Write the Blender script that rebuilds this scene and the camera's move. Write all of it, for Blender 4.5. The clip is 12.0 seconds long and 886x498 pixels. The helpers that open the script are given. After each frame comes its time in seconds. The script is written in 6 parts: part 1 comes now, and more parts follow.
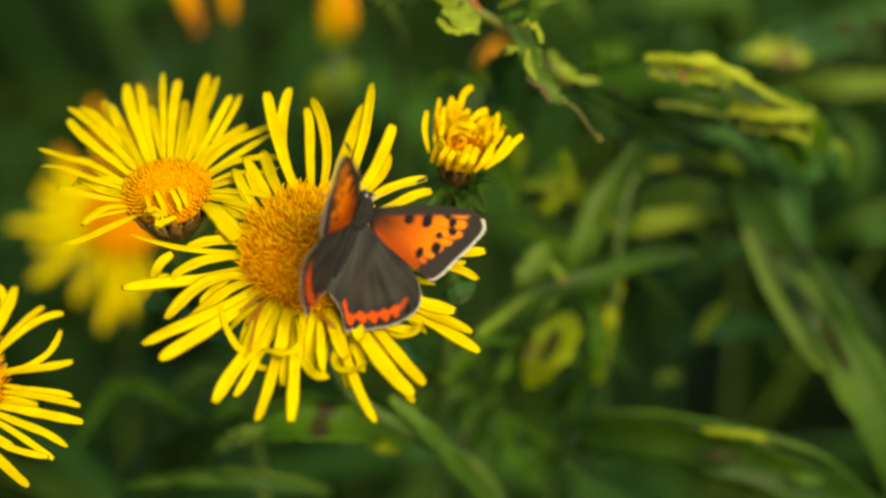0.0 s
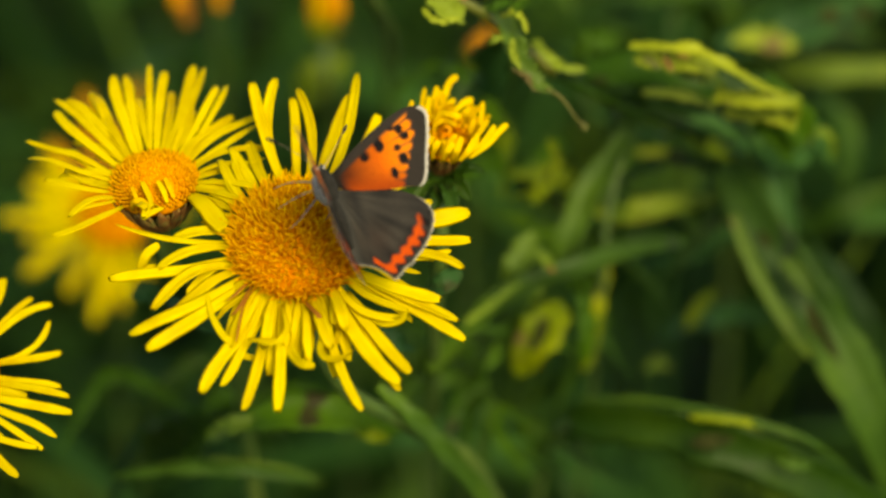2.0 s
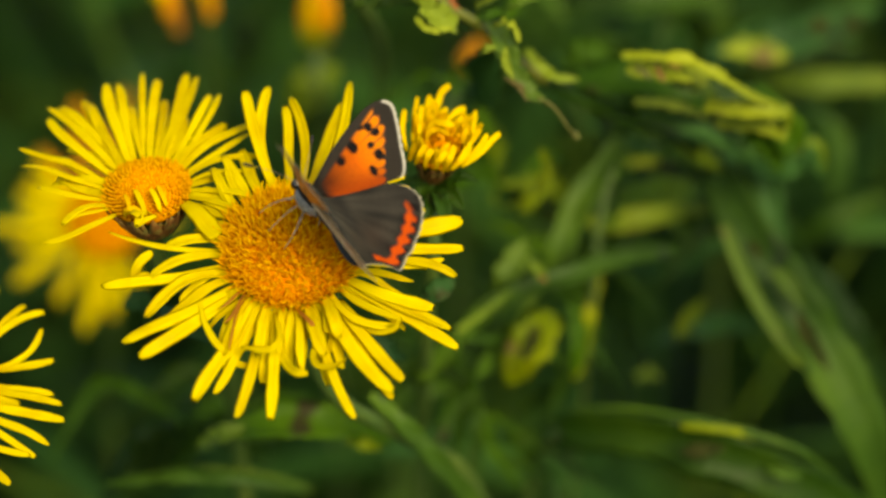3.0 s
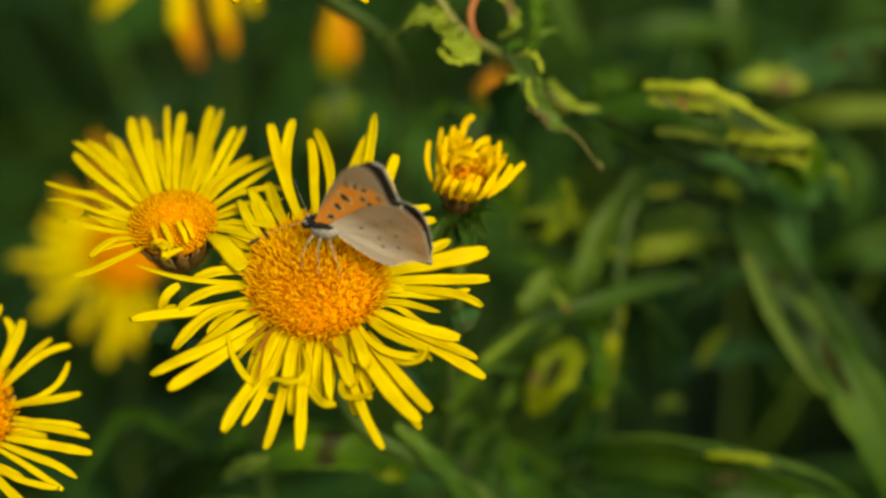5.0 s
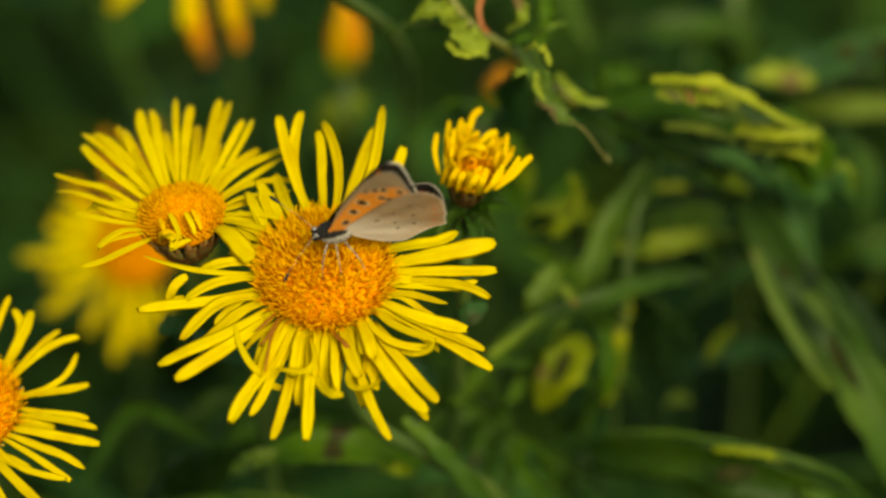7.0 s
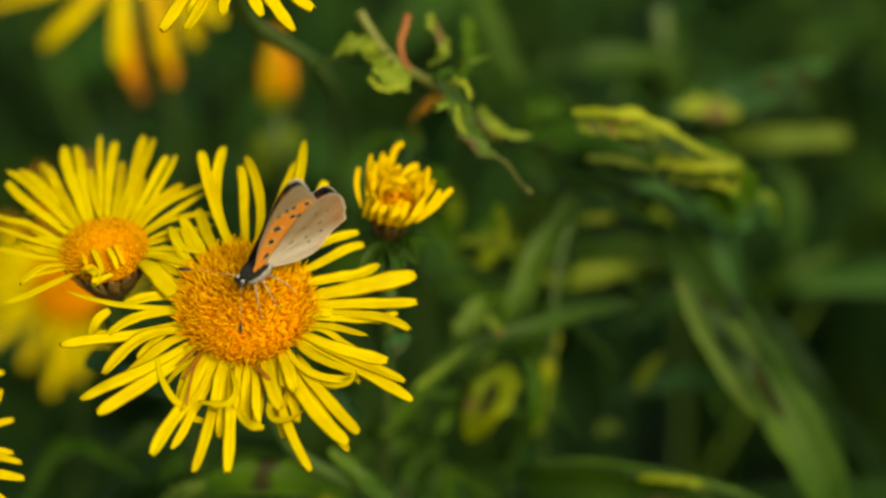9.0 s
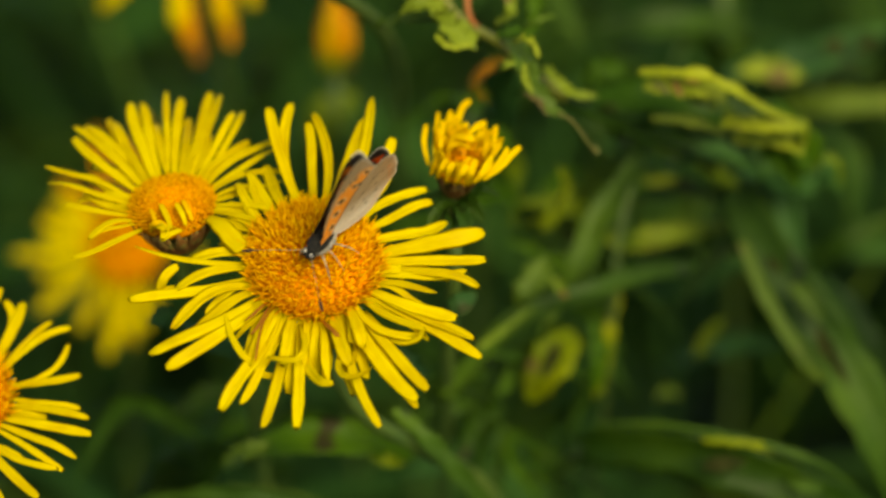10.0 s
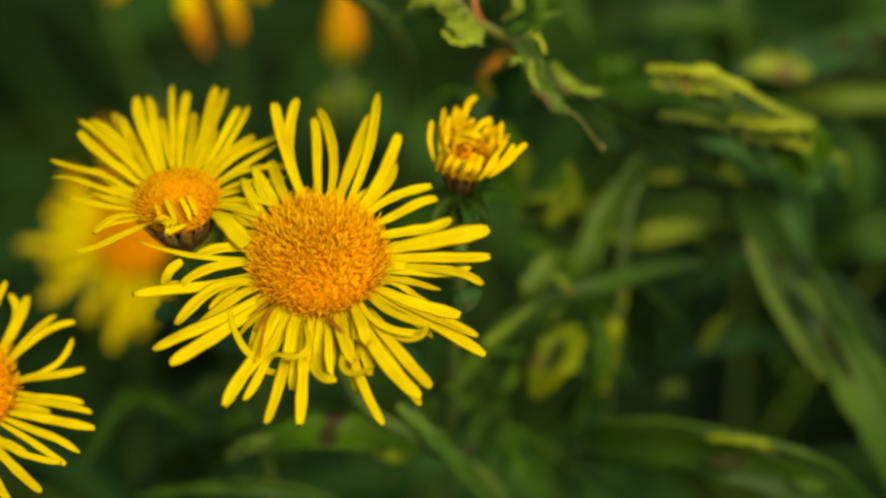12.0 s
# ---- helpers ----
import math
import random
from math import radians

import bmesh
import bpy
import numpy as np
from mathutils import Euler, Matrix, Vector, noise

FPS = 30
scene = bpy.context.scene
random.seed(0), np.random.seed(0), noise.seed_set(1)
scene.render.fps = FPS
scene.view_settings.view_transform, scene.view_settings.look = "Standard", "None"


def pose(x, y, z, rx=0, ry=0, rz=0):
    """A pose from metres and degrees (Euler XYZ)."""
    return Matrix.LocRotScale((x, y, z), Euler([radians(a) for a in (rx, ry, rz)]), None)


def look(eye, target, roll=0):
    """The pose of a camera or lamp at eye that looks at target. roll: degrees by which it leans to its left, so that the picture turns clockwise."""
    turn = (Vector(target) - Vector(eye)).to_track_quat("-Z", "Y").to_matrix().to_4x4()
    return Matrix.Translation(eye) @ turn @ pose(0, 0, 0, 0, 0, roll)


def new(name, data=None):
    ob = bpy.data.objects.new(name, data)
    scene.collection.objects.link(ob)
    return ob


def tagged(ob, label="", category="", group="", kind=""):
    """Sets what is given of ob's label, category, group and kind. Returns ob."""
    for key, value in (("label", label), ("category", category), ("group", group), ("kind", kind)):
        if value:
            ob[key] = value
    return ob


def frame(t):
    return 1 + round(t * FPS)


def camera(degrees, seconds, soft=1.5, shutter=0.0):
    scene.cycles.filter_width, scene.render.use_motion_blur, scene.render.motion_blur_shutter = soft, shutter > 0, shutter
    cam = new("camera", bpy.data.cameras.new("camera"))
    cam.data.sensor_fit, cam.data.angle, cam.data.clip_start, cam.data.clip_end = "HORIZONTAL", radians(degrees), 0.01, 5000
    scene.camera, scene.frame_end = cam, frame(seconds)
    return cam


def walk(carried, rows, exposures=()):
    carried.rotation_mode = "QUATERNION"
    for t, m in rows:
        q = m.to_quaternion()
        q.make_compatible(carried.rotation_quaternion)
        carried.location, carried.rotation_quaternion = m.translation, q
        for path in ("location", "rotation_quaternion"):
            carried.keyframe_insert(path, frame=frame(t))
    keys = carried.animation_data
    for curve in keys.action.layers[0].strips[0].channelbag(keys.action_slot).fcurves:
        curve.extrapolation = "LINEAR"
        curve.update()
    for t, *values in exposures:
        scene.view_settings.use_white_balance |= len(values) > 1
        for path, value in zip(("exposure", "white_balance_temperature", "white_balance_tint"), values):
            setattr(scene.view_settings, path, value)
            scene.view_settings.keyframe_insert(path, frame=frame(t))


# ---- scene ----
MM = 0.001
# the tilted meadow frame: millimetres right, up and away as seen from a standing photographer's lens
REF = pose(0, -0.231, 0.745, 58, 0, 0)


def at(u, v, w):
    return REF @ (Vector((u, v, -w)) * MM)


def sight(u, v, z, rx=0, ry=0, rz=0):
    return REF @ pose(u * MM, v * MM, z * MM, rx, ry, rz)


def in_mm(m):
    m = m.copy()
    m.translation = m.translation * MM
    return REF @ m


def poised(u, v, w, forward, back):
    """A pose in the tilted frame from the way forward (x) and the way its back points (z)."""
    f = Vector(forward).normalized()
    d = Vector(back)
    d = (d - f * f.dot(d)).normalized()
    y = d.cross(f)
    m = Matrix(((f.x, y.x, d.x), (f.y, y.y, d.y), (f.z, y.z, d.z))).to_4x4()
    m.translation = Vector((u, v, -w)) * MM
    return REF @ m


# ---- camera ----
cam = camera(24.0, 12.0, soft=2.6, shutter=0.22)
cam.data.dof.use_dof = True
cam.data.dof.focus_distance = 0.2655
cam.data.dof.aperture_fstop = 7.6
cam.data.dof.aperture_blades = 7
ROWS = [
    (0, -0.27, 4.11, -4.09, -1.054, -0.207, 0.366),
    (0.2, -0.25, 3.438, -4.71, -1.251, -0.484, 0.382),
    (0.5, -0.22, 2.43, -5.64, -1.025, 0.165, 0.407),
    (0.7, 0.208, 2.542, -4.608, -1.097, 0.413, 0.386),
    (1, 0.85, 2.71, -3.06, -1.32, 0.415, 0.355),
    (1.2, 1.058, 3.102, -3.012, -1.792, 0.353, 0.274),
    (1.5, 1.37, 3.69, -2.94, -1.554, 0.189, 0.153),
    (1.7, 1.55, 3.802, -2.84, -1.565, -0.236, 0.078),
    (2, 1.82, 3.97, -2.69, -1.322, -0.167, -0.033),
    (2.2, 1.752, 3.758, -2.55, -1.358, -0.092, 0.03),
    (2.5, 1.65, 3.44, -2.34, -1.247, -0.194, 0.125),
    (2.7, 1.334, 3.464, -2.296, -1.158, -0.416, 0.109),
    (3, 0.86, 3.5, -2.23, -0.989, -0.569, 0.085),
    (3.2, 0.619, 3.494, -2.17, -0.962, -0.621, 0.042),
    (4.8, -1.309, 3.446, -1.69, -0.247, -0.496, -0.301),
    (5, -1.55, 3.44, -1.63, -0.134, -0.371, -0.344),
    (5.2, -1.782, 2.752, -1.762, 0.063, -0.044, -0.337),
    (5.5, -2.13, 1.72, -1.96, 0.181, 0.531, -0.326),
    (5.7, -2.23, 1.608, -2.08, 0.483, 0.088, -0.273),
    (6, -2.38, 1.44, -2.26, 0.292, -0.152, -0.193),
    (6.2, -2.108, 1.544, -2.364, 0.155, -0.157, -0.173),
    (6.5, -1.7, 1.7, -2.52, -0.077, -0.113, -0.143),
    (6.7, -1.488, 1.559, -2.076, 0.06, -0.095, -0.184),
    (8.3, 0.208, 0.431, 1.476, 0.157, -0.142, -0.512),
    (8.5, 0.42, 0.29, 1.92, 0.48, -0.457, -0.553),
    (8.7, 1.896, 0.602, 1.804, 0.674, -0.903, -0.631),
    (9, 4.11, 1.07, 1.63, 1.023, -1.142, -0.748),
    (9.2, 3.098, 1.022, 1.282, 0.511, -0.904, -0.675),
    (9.5, 1.58, 0.95, 0.76, 0.675, -0.897, -0.566),
    (9.7, 0.708, 0.006, 0.644, 0.9, -0.879, -0.5),
    (10, -0.6, -1.41, 0.47, 0.386, -0.255, -0.4),
    (10.2, -1.168, -1.058, -0.162, -0.09, 0.456, -0.326),
    (10.3, -1.452, -0.882, -0.478, -0.195, 0.507, -0.289),
    (10.5, -2.02, -0.53, -1.11, -0.068, 0.504, -0.214),
    (10.7, -1.608, 0.626, -1.406, -0.169, 0.273, -0.173),
    (10.8, -1.402, 1.204, -1.554, -0.122, 0.3, -0.152),
    (11, -0.99, 2.36, -1.85, -0.132, 0.427, -0.111),
    (11.1, -1.14, 2.37, -1.936, -0.293, 0.63, -0.05),
    (11.2, -1.29, 2.38, -2.022, -0.287, 0.762, 0.011),
    (11.3, -1.44, 2.39, -2.108, -0.391, 0.561, 0.072),
    (11.4, -1.59, 2.4, -2.194, -0.293, 0.038, 0.133),
    (11.5, -1.74, 2.41, -2.28, -0.054, 0.005, 0.194),
    (11.6, -1.392, 1.928, -1.824, 0.098, 0.124, 0.155),
    (11.7, -1.044, 1.446, -1.368, 0.219, 0.085, 0.116),
    (11.8, -0.696, 0.964, -0.912, 0.246, -0.005, 0.077),
    (11.9, -0.348, 0.482, -0.456, 0.138, -0.044, 0.039),
    (12, 0, -0, 0, 0, 0, 0),
]
walk(cam, [(t, sight(*row)) for t, *row in ROWS], [(0.0, 0.90, 8000, 4), (1.0, 0.82, 8000, 4), (3.2, 0.77, 8000, 4), (4.8, 0.60, 8000, 4), (12.0, 0.53, 8000, 4)])

# ---- light ----
SUN_WAY = Vector((0.35, -0.60, 0.66)).normalized()
world = bpy.data.worlds.new("sky")
scene.world = world
world.use_nodes = True
nt = world.node_tree
sky = nt.nodes.new("ShaderNodeTexSky")
sky.sky_type = "NISHITA"
sky.sun_disc = False
sky.sun_elevation = math.asin(SUN_WAY.z)
sky.sun_rotation = math.atan2(SUN_WAY.x, SUN_WAY.y)
nt.links.new(sky.outputs[0], nt.nodes["Background"].inputs[0])
nt.nodes["Background"].inputs[1].default_value = 0.135
sun = new("sun", bpy.data.lights.new("sun", "SUN"))
sun.data.energy, sun.data.angle, sun.data.color = 3.4, radians(34), (1.0, 0.935, 0.68)
sun.matrix_basis = look(SUN_WAY * 5, (0, 0, 0))


# ---- materials ----
class Paint:
    def __init__(self, name):
        self.m = bpy.data.materials.new(name)
        self.m.use_nodes = True
        self.t = self.m.node_tree
        self.bsdf = self.t.nodes["Principled BSDF"]

    def node(self, kind, **values):
        n = self.t.nodes.new(kind)
        for k, v in values.items():
            n.inputs[k.replace("_", " ")].default_value = v
        return n

    def link(self, a, b):
        self.t.links.new(a, b)

    def noise(self, scale, detail=3.0, coords=None):
        n = self.node("ShaderNodeTexNoise", Scale=scale, Detail=detail)
        if coords is not None:
            self.link(coords, n.inputs["Vector"])
        return n.outputs["Fac"]

    def coords(self, which="Object", scale=(1, 1, 1)):
        c = self.t.nodes.new("ShaderNodeTexCoord")
        m = self.node("ShaderNodeMapping")
        m.inputs["Scale"].default_value = scale
        self.link(c.outputs[which], m.inputs["Vector"])
        return m.outputs[0]

    def ramp(self, fac, *stops):
        r = self.t.nodes.new("ShaderNodeValToRGB")
        while len(r.color_ramp.elements) < len(stops):
            r.color_ramp.elements.new(0.5)
        for e, (p, c) in zip(r.color_ramp.elements, stops):
            e.position, e.color = p, (*c, 1)
        self.link(fac, r.inputs[0])
        return r.outputs[0]

    def mix(self, fac, a, b, how="MIX"):
        n = self.t.nodes.new("ShaderNodeMix")
        n.data_type, n.blend_type = "RGBA", how
        for src, slot in ((fac, 0), (a, 6), (b, 7)):
            if isinstance(src, (int, float)):
                n.inputs[slot].default_value = src
            elif isinstance(src, tuple):
                n.inputs[slot].default_value = (*src, 1)
            else:
                self.link(src, n.inputs[slot])
        return n.outputs[2]

    def finish(self, color, rough=0.5, bump=None, height=0.3, through_light=0.0, spec=0.5, sheen=0.0):
        if isinstance(color, tuple):
            self.bsdf.inputs["Base Color"].default_value = (*color, 1)
        else:
            self.link(color, self.bsdf.inputs["Base Color"])
        self.bsdf.inputs["Roughness"].default_value = rough
        self.bsdf.inputs["Specular IOR Level"].default_value = spec
        self.bsdf.inputs["Sheen Weight"].default_value = sheen
        if bump is not None:
            b = self.node("ShaderNodeBump", Strength=height, Distance=0.0004)
            self.link(bump, b.inputs["Height"])
            self.link(b.outputs[0], self.bsdf.inputs["Normal"])
        if through_light:
            tr = self.t.nodes.new("ShaderNodeBsdfTranslucent")
            if isinstance(color, tuple):
                tr.inputs[0].default_value = (*color, 1)
            else:
                self.link(color, tr.inputs[0])
            ms = self.node("ShaderNodeMixShader", Fac=through_light)
            self.link(self.bsdf.outputs[0], ms.inputs[1])
            self.link(tr.outputs[0], ms.inputs[2])
            self.link(ms.outputs[0], self.t.nodes["Material Output"].inputs[0])
        return self.m

    def random(self):
        return self.t.nodes.new("ShaderNodeObjectInfo").outputs["Random"]

    def island(self):
        return self.t.nodes.new("ShaderNodeNewGeometry").outputs["Random Per Island"]

    def pigment(self):
        n = self.t.nodes.new("ShaderNodeVertexColor")
        n.layer_name = "pigment"
        return n.outputs[0]


def petal_paint(name, light, deep):
    p = Paint(name)
    streak = p.noise(9, 3, p.coords("UV", (0.25, 1.6, 1)))
    base = p.ramp(streak, (0.3, deep), (0.62, light))
    tint = p.ramp(p.random(), (0.0, (0.84, 0.80, 0.7)), (0.5, (1, 0.98, 1)), (1.0, (1, 1.0, 1)))
    blot = p.ramp(p.noise(260, 2, p.coords("Object")), (0.3, (0.9, 0.84, 0.8)), (0.55, (1, 1, 1)))
    col = p.mix(1.0, p.mix(1.0, base, tint, "MULTIPLY"), blot, "MULTIPLY")
    return p.finish(col, 0.6, streak, 0.35, 0.45, 0.2)


PETAL = petal_paint("yellow_petal", (0.80, 0.655, 0.004), (0.73, 0.55, 0.003))
PETAL_OLD = petal_paint("ageing_petal", (0.84, 0.60, 0.004), (0.78, 0.46, 0.004))
PETAL_GOLD = petal_paint("golden_petal", (0.88, 0.645, 0.003), (0.82, 0.53, 0.003))
PETAL_RUST = petal_paint("rusty_petal", (0.85, 0.42, 0.004), (0.66, 0.24, 0.004))
PETAL_DRY = petal_paint("withered_petal", (0.55, 0.24, 0.02), (0.30, 0.09, 0.01))


def floret_paint(name, a, b, c, deep):
    """Tubular florets: deep red-orange in the throat, paler towards the tips."""
    p = Paint(name)
    col = p.ramp(p.island(), (0.0, a), (0.45, b), (1.0, c))
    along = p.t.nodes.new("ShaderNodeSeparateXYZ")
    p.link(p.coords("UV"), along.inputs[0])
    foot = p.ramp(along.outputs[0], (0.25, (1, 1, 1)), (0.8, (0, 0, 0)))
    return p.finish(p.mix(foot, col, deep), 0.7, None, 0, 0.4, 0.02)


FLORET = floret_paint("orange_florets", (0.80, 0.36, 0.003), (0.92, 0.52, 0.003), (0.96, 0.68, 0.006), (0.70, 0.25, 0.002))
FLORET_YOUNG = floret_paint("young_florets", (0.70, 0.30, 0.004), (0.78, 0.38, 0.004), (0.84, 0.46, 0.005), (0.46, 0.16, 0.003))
p = Paint("disc_flesh")
DISC = p.finish(p.ramp(p.noise(900, 2, p.coords()), (0.35, (0.60, 0.18, 0.003)), (0.65, (0.75, 0.29, 0.004))), 0.8, None, 0, 0, 0.04)
p = Paint("brown_bract")
BRACT = p.finish(p.ramp(p.noise(500, 4, p.coords()), (0.3, (0.10, 0.040, 0.012)), (0.5, (0.17, 0.075, 0.018)), (0.72, (0.15, 0.16, 0.04))), 0.8, p.noise(1500, 2, p.coords()), 0.5, 0, 0.08)
p = Paint("green_bract")
BRACT_GREEN = p.finish(p.ramp(p.noise(400, 4, p.coords()), (0.3, (0.035, 0.07, 0.02)), (0.7, (0.12, 0.17, 0.06))), 0.6, p.noise(1500, 2, p.coords()), 0.5, 0.1)


def leaf_paint(name, dark, mid, bright, blotch, rough=0.45):
    p = Paint(name)
    field = p.noise(55, 4, p.coords("Object"))
    base = p.ramp(field, (0.32, dark), (0.52, mid), (0.75, bright))
    wave = p.node("ShaderNodeTexWave", Scale=7.0, Distortion=2.5, Detail=2.0)
    p.link(p.coords("UV", (1.0, 0.45, 1)), wave.inputs["Vector"])
    veins = p.ramp(wave.outputs["Fac"], (0.0, (1, 1, 1)), (0.86, (1, 1, 1)), (0.98, (1.12, 1.1, 1.05)))
    spots = p.ramp(p.noise(120, 3, p.coords("Object")), (0.64, (0, 0, 0)), (0.70, (1, 1, 1)))
    tint = p.ramp(p.random(), (0.0, (0.75, 0.82, 0.95)), (0.6, (1, 1, 1)), (1.0, (1.25, 1.12, 0.8)))
    col = p.mix(1.0, p.mix(1.0, base, veins, "MULTIPLY"), tint, "MULTIPLY")
    patchy = p.ramp(p.noise(28, 5, p.coords("Object")), (0.34, (0.5, 0.55, 0.62)), (0.5, (0.95, 0.95, 0.95)), (0.66, (1.3, 1.2, 1.0)))
    col = p.mix(1.0, col, patchy, "MULTIPLY")
    col = p.mix(spots, col, blotch)
    return p.finish(col, rough, wave.outputs["Fac"], 0.12, 0.3, 0.12)


LEAF = leaf_paint("green_leaf", (0.0252, 0.068, 0.003), (0.0468, 0.112, 0.004), (0.0855, 0.165, 0.005), (0.045, 0.04, 0.010))
LEAF_FRESH = leaf_paint("fresh_leaf", (0.060, 0.105, 0.010), (0.105, 0.165, 0.015), (0.19, 0.25, 0.025), (0.10, 0.075, 0.025))
LEAF_SLATE = leaf_paint("slate_green_leaf", (0.0198, 0.048, 0.005), (0.036, 0.083, 0.008), (0.0648, 0.122, 0.011), (0.018, 0.03, 0.012))
# about half LEAF's strength: the shade on low and rear leaves is in the colour
LEAF_SHADED = leaf_paint("shaded_green_leaf", (0.009, 0.030, 0.002), (0.0171, 0.046, 0.003), (0.0324, 0.068, 0.004), (0.036, 0.03, 0.012))
LEAF_BLUE = leaf_paint("blue_green_leaf", (0.0234, 0.070, 0.014), (0.0423, 0.118, 0.024), (0.0684, 0.160, 0.034), (0.0405, 0.045, 0.015), 0.5)
LEAF_LIME = leaf_paint("lime_leaf", (0.14, 0.20, 0.006), (0.28, 0.34, 0.010), (0.42, 0.44, 0.015), (0.16, 0.10, 0.03))
LEAF_GOLD = leaf_paint("yellowing_leaf", (0.07, 0.12, 0.004), (0.15, 0.20, 0.006), (0.29, 0.32, 0.010), (0.10, 0.06, 0.02))
LEAF_PALE = leaf_paint("pale_leaf", (0.14, 0.19, 0.012), (0.26, 0.31, 0.024), (0.38, 0.42, 0.036), (0.14, 0.10, 0.03))
LEAF_DRY = leaf_paint("dry_leaf", (0.08, 0.085, 0.022), (0.115, 0.115, 0.03), (0.15, 0.14, 0.04), (0.16, 0.09, 0.04))
GNAWED = leaf_paint("gnawed_leaf", (0.10, 0.055, 0.02), (0.15, 0.085, 0.03), (0.20, 0.12, 0.04), (0.06, 0.04, 0.02))
p = Paint("withered_patch")
PATCH = p.finish(p.ramp(p.noise(400, 4, p.coords("Object")), (0.3, (0.010, 0.016, 0.004)), (0.7, (0.036, 0.036, 0.010))), 0.9, None, 0, 0, 0.0)
p = Paint("green_stem")
STEM = p.finish(p.ramp(p.noise(90, 4, p.coords("Object")), (0.3, (0.035, 0.07, 0.012)), (0.6, (0.07, 0.11, 0.016)), (0.8, (0.11, 0.13, 0.02))), 0.5, p.noise(900, 2, p.coords()), 0.4, 0.1)
p = Paint("olive_stem")
STEM_OLIVE = p.finish(p.ramp(p.noise(90, 4, p.coords("Object")), (0.3, (0.07, 0.08, 0.006)), (0.6, (0.12, 0.125, 0.008)), (0.8, (0.17, 0.16, 0.012))), 0.5, p.noise(900, 2, p.coords()), 0.4, 0.1)
p = Paint("red_stem")
STEM_RED = p.finish(p.ramp(p.noise(90, 4, p.coords("Object")), (0.3, (0.22, 0.045, 0.008)), (0.7, (0.32, 0.10, 0.015))), 0.6)
p = Paint("meadow_soil")
near = p.noise(30, 6, p.coords("Object"))
SOIL = p.finish(p.ramp(near, (0.3, (0.010, 0.014, 0.006)), (0.5, (0.015, 0.028, 0.008)), (0.7, (0.024, 0.045, 0.010))), 0.9, near, 1.0)
p = Paint("meadow_leaves")
far = p.noise(25, 3, p.coords("Object"))
LEAVES = p.finish(p.mix(1.0, p.ramp(p.island(), (0.0, (0.0126, 0.042, 0.007)), (0.6, (0.0261, 0.076, 0.011)), (0.85, (0.0468, 0.108, 0.014)), (1.0, (0.108, 0.17, 0.016))),
                        p.ramp(far, (0.3, (0.7, 0.75, 0.8)), (0.7, (1.1, 1.1, 1.0))), "MULTIPLY"), 0.6, None, 0, 0.25, 0.1)
p = Paint("wing_scales")
grain = p.noise(5000, 2, p.coords("Object"))
WING = p.finish(p.mix(1.0, p.pigment(), p.ramp(grain, (0.3, (0.82, 0.82, 0.82)), (0.7, (1.1, 1.1, 1.1))), "MULTIPLY"), 0.6, grain, 0.3, 0.12, 0.06, 0.0)
p = Paint("dark_down")
FUR_DARK = p.finish(p.ramp(p.noise(2500, 3, p.coords()), (0.3, (0.006, 0.0055, 0.005)), (0.7, (0.022, 0.020, 0.017))), 0.8, p.noise(4000, 2, p.coords()), 0.8, 0, 0.1, 0.02)
p = Paint("grey_down")
FUR_GREY = p.finish(p.ramp(p.noise(2500, 3, p.coords()), (0.3, (0.16, 0.14, 0.115)), (0.7, (0.36, 0.32, 0.27))), 0.8, p.noise(4000, 2, p.coords()), 0.8)
p = Paint("eye_black")
EYE = p.finish((0.008, 0.008, 0.008), 0.18)
p = Paint("eye_rim")
RIM = p.finish((0.38, 0.34, 0.28), 0.7)
p = Paint("grey_leg")
LEG = p.finish(p.ramp(p.noise(1500, 2, p.coords()), (0.4, (0.16, 0.13, 0.09)), (0.6, (0.32, 0.27, 0.20))), 0.6)
p = Paint("ringed_antenna")
LEG_GREY = p.finish(p.ramp(p.noise(1800, 2, p.coords()), (0.42, (0.03, 0.022, 0.015)), (0.52, (0.30, 0.22, 0.13))), 0.6)
p = Paint("black_leg")
LEG_BLACK = p.finish(p.ramp(p.noise(1500, 2, p.coords()), (0.4, (0.008, 0.007, 0.006)), (0.6, (0.03, 0.025, 0.02))), 0.6, None, 0, 0, 0.15)
p = Paint("bee_down")
BEE_FUR = p.finish(p.pigment(), 0.85, p.noise(4000, 2, p.coords()), 0.6, 0, 0.06)
p = Paint("bee_wing")
BEE_WING = p.finish(p.ramp(p.noise(700, 2, p.coords()), (0.4, (0.10, 0.07, 0.04)), (0.6, (0.2, 0.14, 0.08))), 0.25)
p.bsdf.inputs["Alpha"].default_value = 0.10


